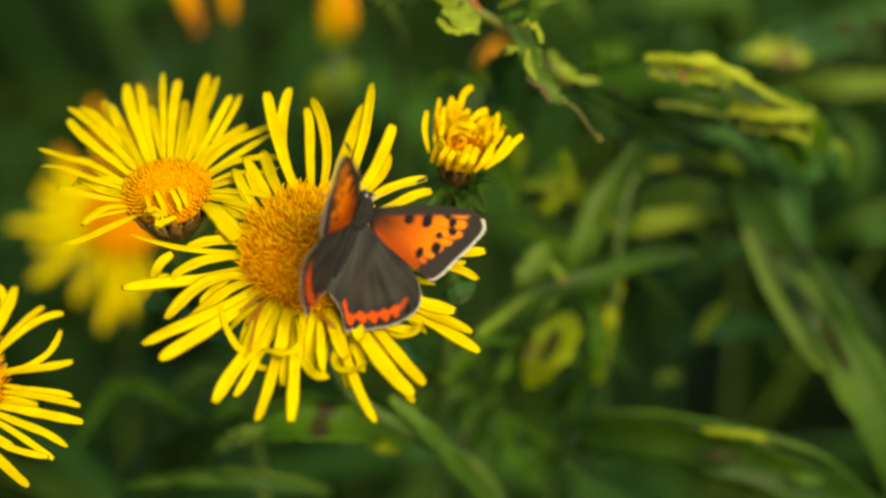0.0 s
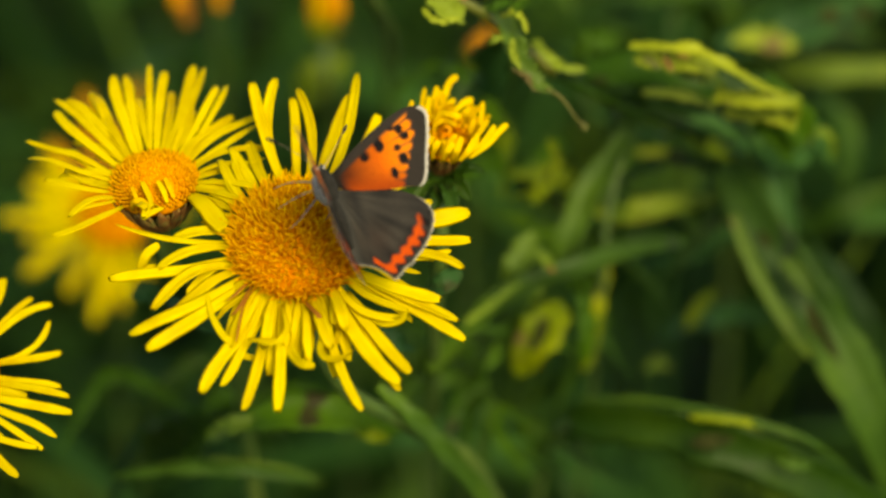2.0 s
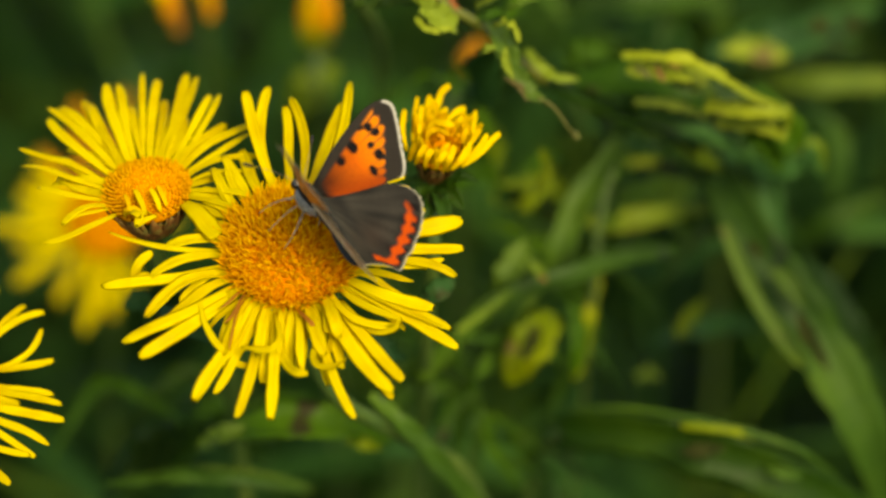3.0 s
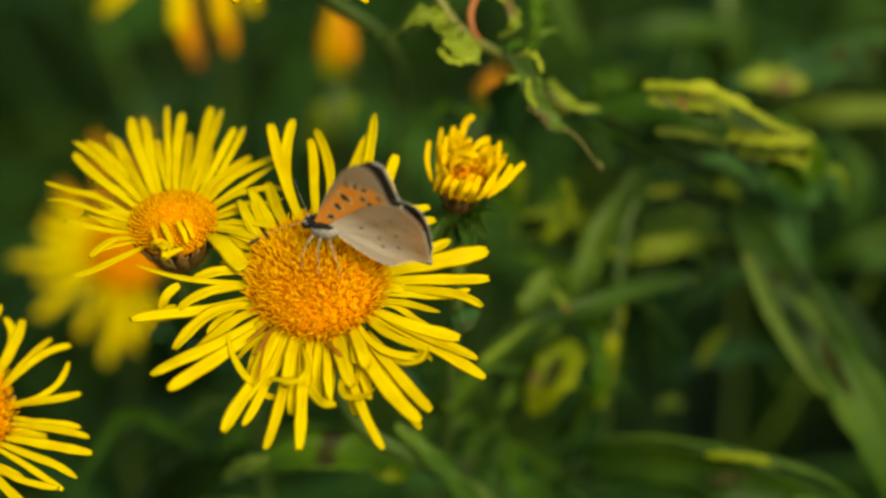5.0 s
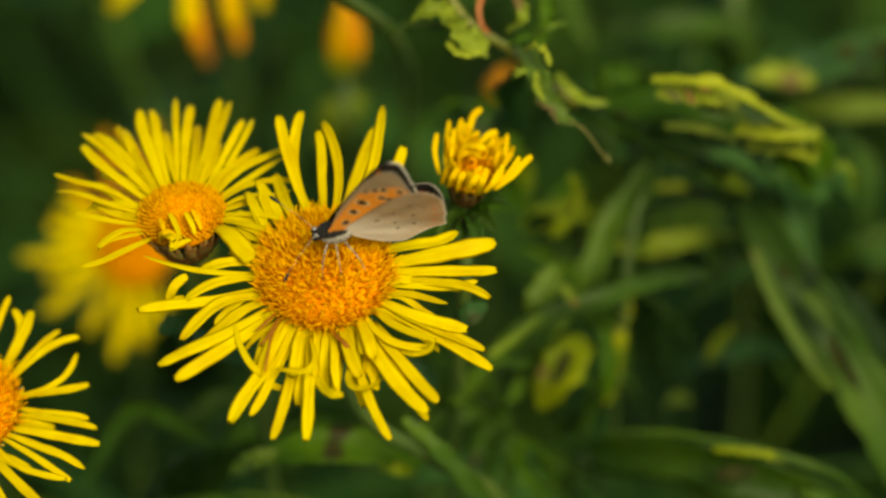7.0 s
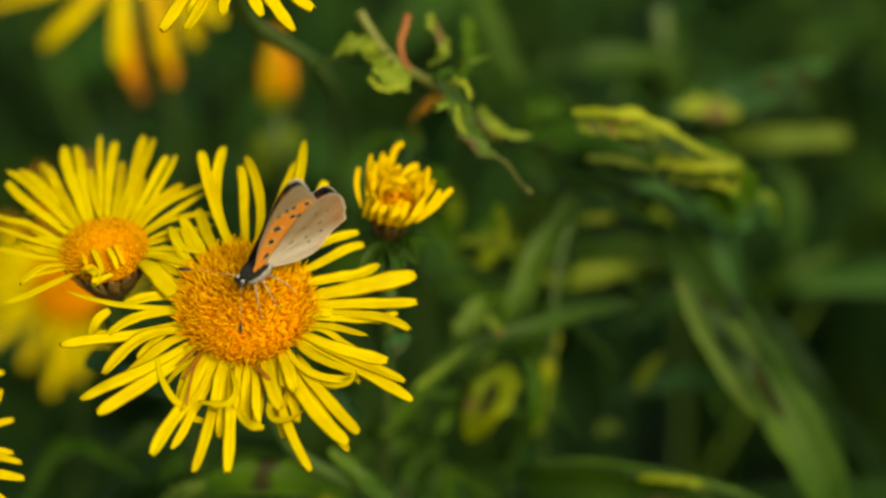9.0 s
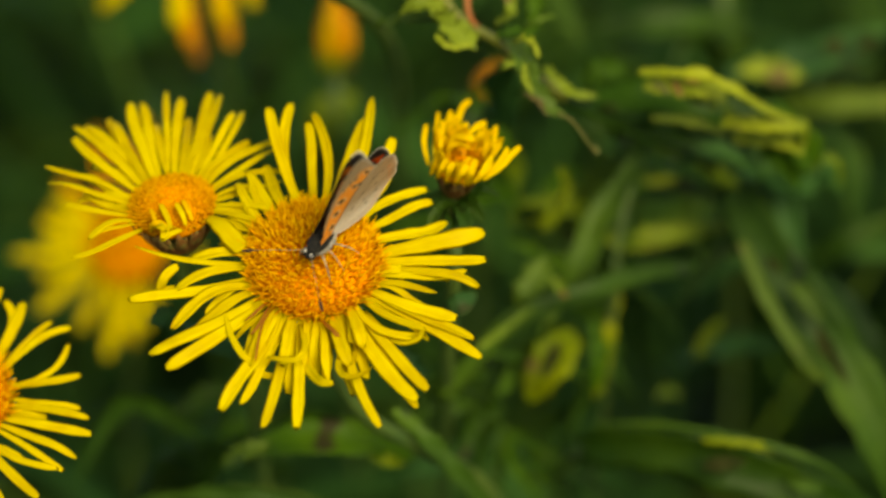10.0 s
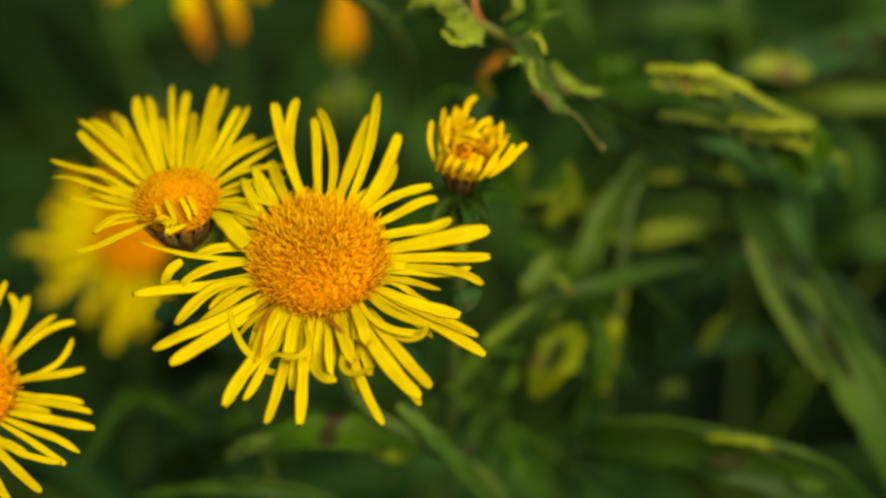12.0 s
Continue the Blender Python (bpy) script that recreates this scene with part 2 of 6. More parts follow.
# ---- mesh helpers ----
class Bag:
    """Vertices, faces, texture places and pigments of one mesh, in metres."""

    def __init__(self):
        self.v, self.f, self.uv, self.col = [], [], [], []

    def tube(self, pts, radii, sides=7, uvs=True, color=None):
        """A closed round tube along pts."""
        n = len(pts)
        start = len(self.v)
        side = None
        for i, q in enumerate(pts):
            way = (pts[min(i + 1, n - 1)] - pts[max(i - 1, 0)]).normalized()
            if side is None:
                side = way.orthogonal().normalized()
            side = (side - way * way.dot(side)).normalized()
            up = way.cross(side)
            for k in range(sides):
                a = 2 * math.pi * k / sides
                self.v.append(q + (side * math.cos(a) + up * math.sin(a)) * radii[i])
                self.uv.append((i / max(n - 1, 1), k / sides))
                if color:
                    self.col.append(color)
        for i in range(n - 1):
            for k in range(sides):
                a, b = start + i * sides + k, start + i * sides + (k + 1) % sides
                self.f.append((a, b, b + sides, a + sides))
        self.f.append(tuple(start + k for k in reversed(range(sides))))
        self.f.append(tuple(start + (n - 1) * sides + k for k in range(sides)))

    def blade(self, pts, ups, widths, cup, thick, cross=5, ruffle=None):
        """A thin closed blade along pts: full widths, cup lifts the edges."""
        n = len(pts)
        start = len(self.v)
        ring = [(-1 + 2 * k / (cross - 1), 1) for k in range(cross)] + [(0.5, -1), (-0.5, -1)]
        m = len(ring)
        for i, q in enumerate(pts):
            way = (pts[min(i + 1, n - 1)] - pts[max(i - 1, 0)]).normalized()
            up = (ups[i] - way * way.dot(ups[i])).normalized()
            side = way.cross(up)
            for s, top in ring:
                lift = cup * widths[i] * (abs(s) ** 1.5 if top > 0 else abs(s) ** 1.5)
                if ruffle:
                    lift += ruffle(i / (n - 1), s) * abs(s)
                self.v.append(q + side * (s * widths[i] / 2) + up * (lift + (0 if top > 0 else -thick)))
                self.uv.append((i / (n - 1), s * 0.5 + 0.5))
        for i in range(n - 1):
            for k in range(m):
                a, b = start + i * m + k, start + i * m + (k + 1) % m
                self.f.append((a, b, b + m, a + m))
        self.f.append(tuple(start + k for k in reversed(range(m))))
        self.f.append(tuple(start + (n - 1) * m + k for k in range(m)))

    def ball(self, centre, radii, rings=10, sides=14, turn=None, color=None, wobble=0.0):
        start = len(self.v)
        for i in range(rings + 1):
            th = math.pi * i / rings
            for k in range(sides):
                a = 2 * math.pi * k / sides
                q = Vector((math.cos(th), math.sin(th) * math.cos(a), math.sin(th) * math.sin(a)))
                w = 1 + wobble * noise.noise(q * 3 + Vector(centre) * 900)
                q = Vector((q.x * radii[0], q.y * radii[1], q.z * radii[2])) * w
                if turn:
                    q = turn @ q
                self.v.append(Vector(centre) + q)
                self.uv.append((i / rings, k / sides))
                if color:
                    self.col.append(color(self.v[-1]) if callable(color) else color)
        for i in range(rings):
            for k in range(sides):
                a, b = start + i * sides + k, start + i * sides + (k + 1) % sides
                self.f.append((a, a + sides, b + sides, b))

    def mesh(self, name, material):
        me = bpy.data.meshes.new(name)
        me.from_pydata([tuple(q) for q in self.v], [], self.f)
        if len(self.uv) == len(self.v):
            layer = me.uv_layers.new(name="UVMap")
            idx = np.zeros(len(me.loops), dtype=np.int32)
            me.loops.foreach_get("vertex_index", idx)
            layer.data.foreach_set("uv", np.array(self.uv, dtype=np.float32)[idx].ravel())
        if self.col:
            ca = me.color_attributes.new("pigment", "FLOAT_COLOR", "POINT")
            ca.data.foreach_set("color", np.array([(*c, 1) for c in self.col], dtype=np.float32).ravel())
        me.materials.append(material)
        me.polygons.foreach_set("use_smooth", [True] * len(me.polygons))
        me.update()
        return me


def part(name, bag, material, parent=None, label="", kind=""):
    ob = new(name, bag.mesh(name, material))
    ob.parent = parent
    return tagged(ob, label=label, kind=kind)


def thing(name, m, label, category, group=""):
    ob = new(name)
    ob.empty_display_size = 0.01
    ob.matrix_basis = m
    return tagged(ob, label=label, category=category, group=group)


def bezier(points, n):
    """n + 1 places along a smooth line through two to four control points."""
    out = []
    for i in range(n + 1):
        q = list(points)
        t = i / n
        while len(q) > 1:
            q = [a.lerp(b, t) for a, b in zip(q, q[1:])]
        out.append(q[0])
    return out


def spline(points, n):
    """n + 1 places along a line that passes through all points, even where their gaps differ much."""
    pts = [points[0] * 2 - points[1], *points, points[-1] * 2 - points[-2]]
    out = []
    for i in range(n + 1):
        s = i / n * (len(points) - 1)
        k = min(int(s), len(points) - 2)
        a, b, c, d = pts[k:k + 4]
        t0 = 0.0
        t1 = t0 + max((b - a).length, 1e-6) ** 0.5
        t2 = t1 + max((c - b).length, 1e-6) ** 0.5
        t3 = t2 + max((d - c).length, 1e-6) ** 0.5
        t = t1 + (t2 - t1) * (s - k)
        e1, e2, e3 = a.lerp(b, (t - t0) / (t1 - t0)), b.lerp(c, (t - t1) / (t2 - t1)), c.lerp(d, (t - t2) / (t3 - t2))
        f1, f2 = e1.lerp(e2, (t - t0) / (t2 - t0)), e2.lerp(e3, (t - t1) / (t3 - t1))
        out.append(f1.lerp(f2, (t - t1) / (t2 - t1)))
    return out


def profile(t, stops):
    for (a, x), (b, y) in zip(stops, stops[1:]):
        if t <= b:
            return x + (y - x) * (t - a) / (b - a)
    return stops[-1][1]


# ---- flowers ----
DISC_RADIUS = {}
PETAL_WIDTH = ((0, 0.42), (0.15, 0.7), (0.5, 0.98), (0.8, 1.0), (0.93, 0.86), (0.985, 0.66), (1, 0.5))


def flower(m, radius, dome, florets, label, floret_mat, foot, via, bract=BRACT, floret_len=2.2, hollow=0.0, category="flower", bowl=1.0):
    """A composite flower on its stem: head > receptacle with bracts, disc of florets. Petals are added by petal()."""
    plant = thing("yellow_daisy", Matrix.Translation(foot), label, category, "yellow flowers")
    head = Bag()
    # bowl of overlapping bracts under the disc
    rng = random.Random(int(radius * 100))
    for row in range(3):
        count = 14 + row * 4
        for k in range(count):
            a = 2 * math.pi * (k + row * 0.5) / count + rng.uniform(-0.08, 0.08)
            out = Vector((math.cos(a), math.sin(a), 0))
            r = radius * (0.95 - 0.12 * row)
            pts = [out * (r * 0.35) + Vector((0, 0, (-4.2 - 0.5 * row) * bowl)), out * (r * 0.9) + Vector((0, 0, (-3.6 - 0.6 * row) * bowl)), out * (r * 1.05) + Vector((0, 0, (-1.6 - 0.9 * row) * bowl)), out * (r * (1.08 + rng.uniform(0, 0.1))) + Vector((0, 0, -0.6 - 1.0 * row))]
            pts = bezier([q * MM for q in pts], 5)
            head.blade(pts, [out + Vector((0, 0, -0.3))] * 6, [radius * 0.3 * MM * w for w in (0.8, 1, 1, 0.9, 0.6, 0.15)], -0.15, 0.2 * MM, 3)
    ob = part("flower_head", head, bract, plant, "overlapping bracts under the flower disc")
    ob.matrix_basis = Matrix.Translation(foot).inverted() @ m
    DISC_RADIUS[ob] = radius
    disc = Bag()
    disc.ball((0, 0, -1.0 * MM), ((dome + 0.6) * MM, radius * 0.93 * MM, radius * 0.93 * MM), 12, 24, Euler((0, radians(90), 0)).to_matrix())
    part("disc", disc, DISC, ob)
    tubes = Bag()
    for k in range(florets):
        r = math.sqrt((k + 0.5) / florets)
        a = k * 2.399963
        z = dome * (1 - r * r) - hollow * max(0, 1 - r * 1.6) - 0.6
        base = Vector((radius * r * 0.97 * math.cos(a), radius * r * 0.97 * math.sin(a), z))
        way = Vector((math.cos(a) * r * 0.75, math.sin(a) * r * 0.75, 1)).normalized()
        jit = 0.22 if floret_len > 1.5 else 0.06
        way = (way + Vector((rng.gauss(0, jit), rng.gauss(0, jit), 0))).normalized()
        ln = floret_len * rng.uniform(0.65, 1.15)
        bend = Vector((rng.gauss(0, 0.25), rng.gauss(0, 0.25), 0)) * (ln * 0.5 if floret_len > 1.5 else 0.05)
        w = radius * 1.75 / math.sqrt(florets) * (0.36 if floret_len > 1.5 else 0.50)
        pts = bezier([base * MM, (base + way * ln * 0.6) * MM, (base + way * ln + bend) * MM], 3)
        tubes.tube(pts, [w * MM * x for x in ((0.75, 0.8, 0.7, 0.35) if floret_len > 1.5 else (0.9, 0.95, 0.9, 0.4))], 5)
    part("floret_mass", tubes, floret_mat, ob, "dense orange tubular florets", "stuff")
    stem = Bag()
    start = m @ Vector((0, 0, -4.5 * MM))
    back = m @ Vector((0, 0, -16 * MM))
    pts = spline([start, back, *via, Vector(foot)], 26)
    stem.tube([q - Vector(foot) for q in pts], [(1.5 if i == 0 else 1.15) * MM for i in range(27)], 8)
    part("stem", stem, STEM, plant)
    return ob


def petal(head, angle, turn, reach, height, width, bow, arch, curl, mat=None):
    """One ray floret: from the disc's edge at angle to reach, turned by turn degrees; bow bends it sideways, arch lifts its middle."""
    rng = random.Random(int(angle * 7 + reach * 13))
    r0 = DISC_RADIUS[head] * 0.86
    a, b = radians(angle), radians(angle + turn)
    p0 = Vector((r0 * math.cos(a), r0 * math.sin(a), -0.9))
    p2 = Vector((reach * math.cos(b), reach * math.sin(b), height))
    way = (p2 - p0).normalized()
    left = Vector((-way.y, way.x, 0)).normalized()
    mid = (p0 + p2) / 2 + left * bow * 2 + Vector((0, 0, arch * 1.6 + 0.4))
    wave = left * rng.gauss(0, 0.15) + Vector((0, 0, rng.gauss(0, 0.35)))
    n = 16
    pts = [q + wave * math.sin(math.pi * 2 * i / n) * (i / n) for i, q in enumerate(bezier([p0, p0.lerp(mid, 0.7), mid.lerp(p2, 0.35), p2], n))]
    twist = rng.gauss(0, 17)
    wide = width * rng.uniform(0.98, 1.08)
    ups = [Matrix.Rotation(radians(twist * (i / n) ** 2), 3, way) @ Vector((0, 0, 1)) for i in range(n + 1)]
    widths = [wide * profile(i / n, PETAL_WIDTH) * (1 + 0.05 * math.sin(i * 1.3 + angle)) * MM for i in range(n + 1)]
    bag = Bag()
    tip = rng.uniform(-0.6, 0.6)
    groove = rng.uniform(0.03, 0.08)
    bag.blade([q * MM for q in pts], ups, widths, rng.uniform(-0.10, 0.20), 0.1 * MM, 7,
              lambda t, s: groove * wide * MM * math.cos(9.4 * s) + 0.25 * MM * t * t * tip * s)
    # three small teeth at the blunt tip
    ahead = (pts[-1] - pts[-2]).normalized() * MM
    m = 9
    for k, out in enumerate((0.15, -0.15, 0.25, -0.1, 0.3, -0.15, 0.1, 0.0, 0.0)):
        bag.v[n * m + k] = bag.v[n * m + k] + ahead * out * rng.uniform(0.5, 1.3)
    return part("petal", bag, mat or PETAL, head)


def strand(head, m, pts, width, turn=0.0, mat=None):
    """A curled ray floret that follows pts, given in the world, on the head posed by m."""
    inv = m.inverted()
    line = spline([inv @ q for q in pts], 18)
    toward = inv.to_3x3() @ (REF.to_3x3() @ Vector((0.2, 0.3, 0.9)))
    ups = []
    for i in range(19):
        way = (line[min(i + 1, 18)] - line[max(i - 1, 0)]).normalized()
        ups.append(Matrix.Rotation(radians(turn * i / 18), 3, way) @ toward)
    bag = Bag()
    bag.blade(line, ups, [width * MM * profile(i / 18, PETAL_WIDTH) for i in range(19)], 0.12, 0.1 * MM, 5)
    return part("petal", bag, mat or PETAL, head)


# ---- leaves ----
LEAF_WIDTH = ((0, 0.12), (0.08, 0.4), (0.25, 0.8), (0.5, 1.0), (0.75, 0.75), (0.92, 0.35), (1, 0.05))


def leaf_shape(bag, pts, width, roll=0.0, cup=0.2, ruffle=0.0, n=20, seed=1, cross=5, thick=0.25, wide=LEAF_WIDTH, face=None, jag=0.0):
    rng = random.Random(seed)
    line = spline(pts, n)
    toward = face or (REF.to_3x3() @ Vector((0.1, 0.45, 0.9)))
    ups, widths = [], []
    for i in range(n + 1):
        t = i / n
        way = (line[min(i + 1, n)] - line[max(i - 1, 0)]).normalized()
        ups.append(Matrix.Rotation(radians(roll + 12 * math.sin(4 * t + seed)), 3, way) @ toward)
        widths.append(width * MM * profile(t, wide) * (1 + (0.07 * math.sin(17 * t + seed) + 0.16 * noise.noise(Vector((t * 22, seed * 3.1, 0))) + jag * noise.noise(Vector((t * 50, seed * 1.7, 5))) if n > 12 else 0)))
    ph = rng.uniform(0, 6)
    bag.blade(line, ups, widths, cup, thick * MM, cross, (lambda t, s: ruffle * MM * math.sin(t * 26 + ph + s * 2) * math.sin(math.pi * min(1, t * 1.2))) if ruffle else None)


def leaf(plant, pts, width, mat=None, roll=0.0, cup=0.2, ruffle=0.0, seed=1, label="", wide=LEAF_WIDTH, jag=0.15):
    bag = Bag()
    leaf_shape(bag, pts, width, roll, cup, ruffle, 40, seed, 7, wide=wide, jag=jag)
    o = plant.matrix_basis.translation
    bag.v = [q - o for q in bag.v]
    return part("blotch" if mat in (PATCH, GNAWED) else "leaf", bag, mat or LEAF, plant, label)


def stalk(plant, pts, radius, mat=None, taper=0.7):
    bag = Bag()
    line = spline(pts, 30)
    o = plant.matrix_basis.translation
    bag.tube([q - o for q in line], [radius * MM * (1 - (1 - taper) * i / 30) for i in range(31)], 8)
    return part("stem", bag, mat or STEM, plant)


# ---- ground ----
def make_ground():
    bag = Bag()
    n = 40
    xs = [math.copysign(abs(x) ** 3, x) * 400 for x in np.linspace(-1, 1, n + 1)]
    for y in xs:
        for x in xs:
            d = math.hypot(x, y)
            bag.v.append(Vector((x, y, 0.012 * noise.noise(Vector((x * 4, y * 4, 0))) if d < 5 else 0)))
            bag.uv.append((x, y))
    for j in range(n):
        for i in range(n):
            a = j * (n + 1) + i
            bag.f.append((a, a + 1, a + n + 2, a + n + 1))
    tagged(part("ground", bag, SOIL), label="dark meadow soil under dense green growth", category="ground", kind="structure")


make_ground()


def ground_under(q, dx=0.0, dy=0.0):
    return Vector((q.x + dx, q.y + dy, -0.004))


# ---- the flower heads ----
m = in_mm(pose(-16.06, -1.02, -268.00, -31.0, 3.0, 0.0))
main_flower = flower(m, 8.7, 4.2, 2300, "large yellow daisy-like flower with a domed orange disc", FLORET, ground_under(m.translation, 0.09, 0.13), [at(-11.4, -21.7, 292), at(-2.0, -29.0, 306), at(10.4, -41.5, 330)], BRACT_GREEN)
for ray in ((101, 3.1, 24.5, 0.5, 1.51, 0.5, 0.7, 0),
            (95, 1.8, 24.9, 0, 1.51, 2.1, 0.7, 0),
            (89, 3, 21.5, 0.4, 1.3, -0.1, 0.7, 0),
            (83, 7.1, 23.1, 0, 1.3, -1.5, 0.7, 0),
            (75, -2.2, 23.3, 0, 1.73, -0.1, 0.7, 0),
            (65, 7.6, 26.4, 0.6, 1.44, -1, 0.7, 0),
            (57, 3.6, 21.8, 0.3, 1.59, -1, 0.7, 0),
            (52, 4.9, 18.5, -1.5, 1.01, -1, 0.7, 0),
            (48, -11.2, 18.7, -0.5, 1.44, 0.7, 0.7, 0),
            (38, -7.5, 18.1, -0.3, 1.44, -0.1, 0.7, 0),
            (28, -5.1, 18.9, -2.5, 1.73, -1, 0.7, 0),):
    petal(main_flower, *ray)
for ray in ((11, -1.1, 22.4, 0.3, 2.52, -0.4, 0.7, 0),
            (2, -1.8, 22.2, 0, 1.73, -0.4, 0.7, 0),
            (-6, -4.4, 21.5, -0.4, 1.23, 0.5, 0.7, 0),
            (-10, 6.8, 19.5, -0.8, 1.3, -1, 0.7, 0),
            (-22, -1.3, 16.1, -1.5, 0.94, 0.3, 0.7, 0),
            (-28, 2.2, 20.1, 0.2, 1.73, -0.9, 0.7, 0),
            (-30, 0.3, 23.3, -0.3, 1.73, -0.4, 0.7, 0),
            (-34, 0.7, 25.1, -0.9, 1.59, -0.1, 0.7, 0),
            (-38, 0.2, 17.6, 1.2, 1.15, -1.1, 0.7, 0),
            (-47, 7, 18.1, 1, 1.3, -2.3, 0.7, 0),
            (-50, -3.2, 23.4, 0, 1.73, -0.4, 0.7, 0),):
    petal(main_flower, *ray)
for ray in ((-57, -1.1, 24.1, -1.4, 1.37, -0.1, 0.7, 0),
            (-56, -2.6, 24, 0.8, 2.16, -1.1, 0.7, 0),
            (-55, -10.9, 14.9, 1.6, 1.73, 0, 1.3, 0),
            (-68, -3.4, 25.1, 0, 1.3, -0.8, 0.7, 0),
            (-72, -2.8, 16.5, 1.2, 1.73, -0.4, 1.2, 0),
            (-83, -1.2, 17.7, 1, 1.23, 0, 0.7, 0),
            (-103, 7.8, 24.1, 0, 1.51, 0.1, 0.7, 0),
            (-113, 8.2, 24.4, 0, 1.3, 0.5, 0.7, 0),
            (-123, 5, 24.4, 0.2, 1.73, 0.6, 0.7, 0),
            (-117, 2.9, 22, -0.6, 1.3, 0.3, 0.7, 0),
            (-128, 10.7, 17.5, 0.8, 1.3, -0.3, 0.7, 0),):
    petal(main_flower, *ray)
for ray in ((-109, 4.9, 16.1, 0.8, 1.44, -0.1, 0.7, 0),
            (-98, 3.6, 15.4, 0.4, 1.01, 0.1, 0.7, 0),
            (-137, -2.6, 23.9, 0.2, 1.88, 0.5, 0.7, 0),
            (-144, -3.4, 24.3, -0.3, 1.88, 0.7, 0.7, 0),
            (-153, 3.1, 20.4, 0.8, 1.59, -1.9, 0.7, 0),
            (-167, -0.2, 24, -0.4, 1.51, 0.9, 0.7, 0),
            (-176, 9.3, 17.9, 0.2, 1.59, -0.9, 0.7, 0),
            (178, -3.3, 22.9, 0.5, 1.01, 1.3, 0.7, 0),
            (169, 8.4, 15.8, -0.8, 1.59, -0.4, 0.7, 0),
            (142, -13.3, 15.9, -1.5, 1.44, 0.5, 0.7, 0),
            (125, -5.3, 17.3, -1.8, 1.44, 0.2, 0.7, 0),):
    petal(main_flower, *ray)
for ray in ((114, -2, 17.3, -2, 1.59, 0.4, 0.7, 0),
            (153, 8, 12.7, -2, 1.89, 0.3, 1, 0),
            (147, -9, 15.4, -2, 1.89, 0.2, 1, 0),
            (4, -3, 14.6, -2.1, 0.82, -0, 1, 0),
            (150, -4, 13.6, -1, 0.84, -0.3, 1, 0),
            (-18, 8, 11.6, -1.4, 1.31, 0.9, 1, 0),
            (-162, 8, 15.2, -1.7, 1.27, -0.5, 1, 0),
            (-22, 7, 16.2, -1, 1.15, 0, 1, 0),
            (-11, 7, 12.6, -1.2, 1.32, -0.2, 1, 0),
            (124, -3, 15.9, -1.8, 1.04, 1.2, 1, 0),
            (-47, 13, 11.9, -2.4, 1.33, 0.5, 1, 0),):
    petal(main_flower, *ray)
for ray in ((-126, -8, 14.4, -2.2, 0.75, -0, 1, 0),
            (-74, -2, 11.8, -1.3, 1.04, -0.5, 1, 0),
            (-72, -7, 12.2, -1.7, 0.95, -0.3, 1, 0),
            (179, -8, 14.2, -1.3, 0.88, -0.3, 1, 0),
            (149, -21, 16.5, -1.6, 1.21, -0.1, 1, 0),
            (67, -10, 13.5, -1.7, 0.79, 0.2, 1, 0),
            (-132, -9, 11.2, -1.2, 1.24, 0, 1, 0),):
    petal(main_flower, *ray)
for ray in ((-64, -4, 17.5, -1.8, 1.5, 0.3, 1.0, 0.0), (-78, 3, 19.0, -2.2, 1.4, 0.2, 1.0, 0.0), (-86, -3, 16.0, -1.6, 1.5, -0.3, 1.0, 0.0), (-95, -2, 18.0, -2.4, 1.5, 0.3, 1.0, 0.0),
            (-104, 4, 18.5, -2.0, 1.5, 0.2, 1.0, 0.0), (-113, -3, 18.0, -2.2, 1.6, 0.4, 1.0, 0.0), (-40, 4, 18.0, -2.2, 1.6, 0.2, 1.0, 0.0), (-152, 3, 18.5, -2.2, 1.6, -0.3, 1.0, 0.0), (-8, 3, 17.5, -2.2, 1.5, 0.2, 1.0, 0.0)):
    petal(main_flower, *ray)
for ray in ((-128, 13, 17.1, 2.0, 0.34, -0.6, 1.0, 0.0), (-133, 8, 13.7, 1.0, 0.40, 0.3, 1.0, 0.0), (-135, 2, 12.7, 1.0, 0.51, 0.3, 1.0, 0.0), (-84, 9, 13.0, 1.0, 0.58, -0.4, 1.0, 0.0)):
    petal(main_flower, *ray, PETAL_DRY)
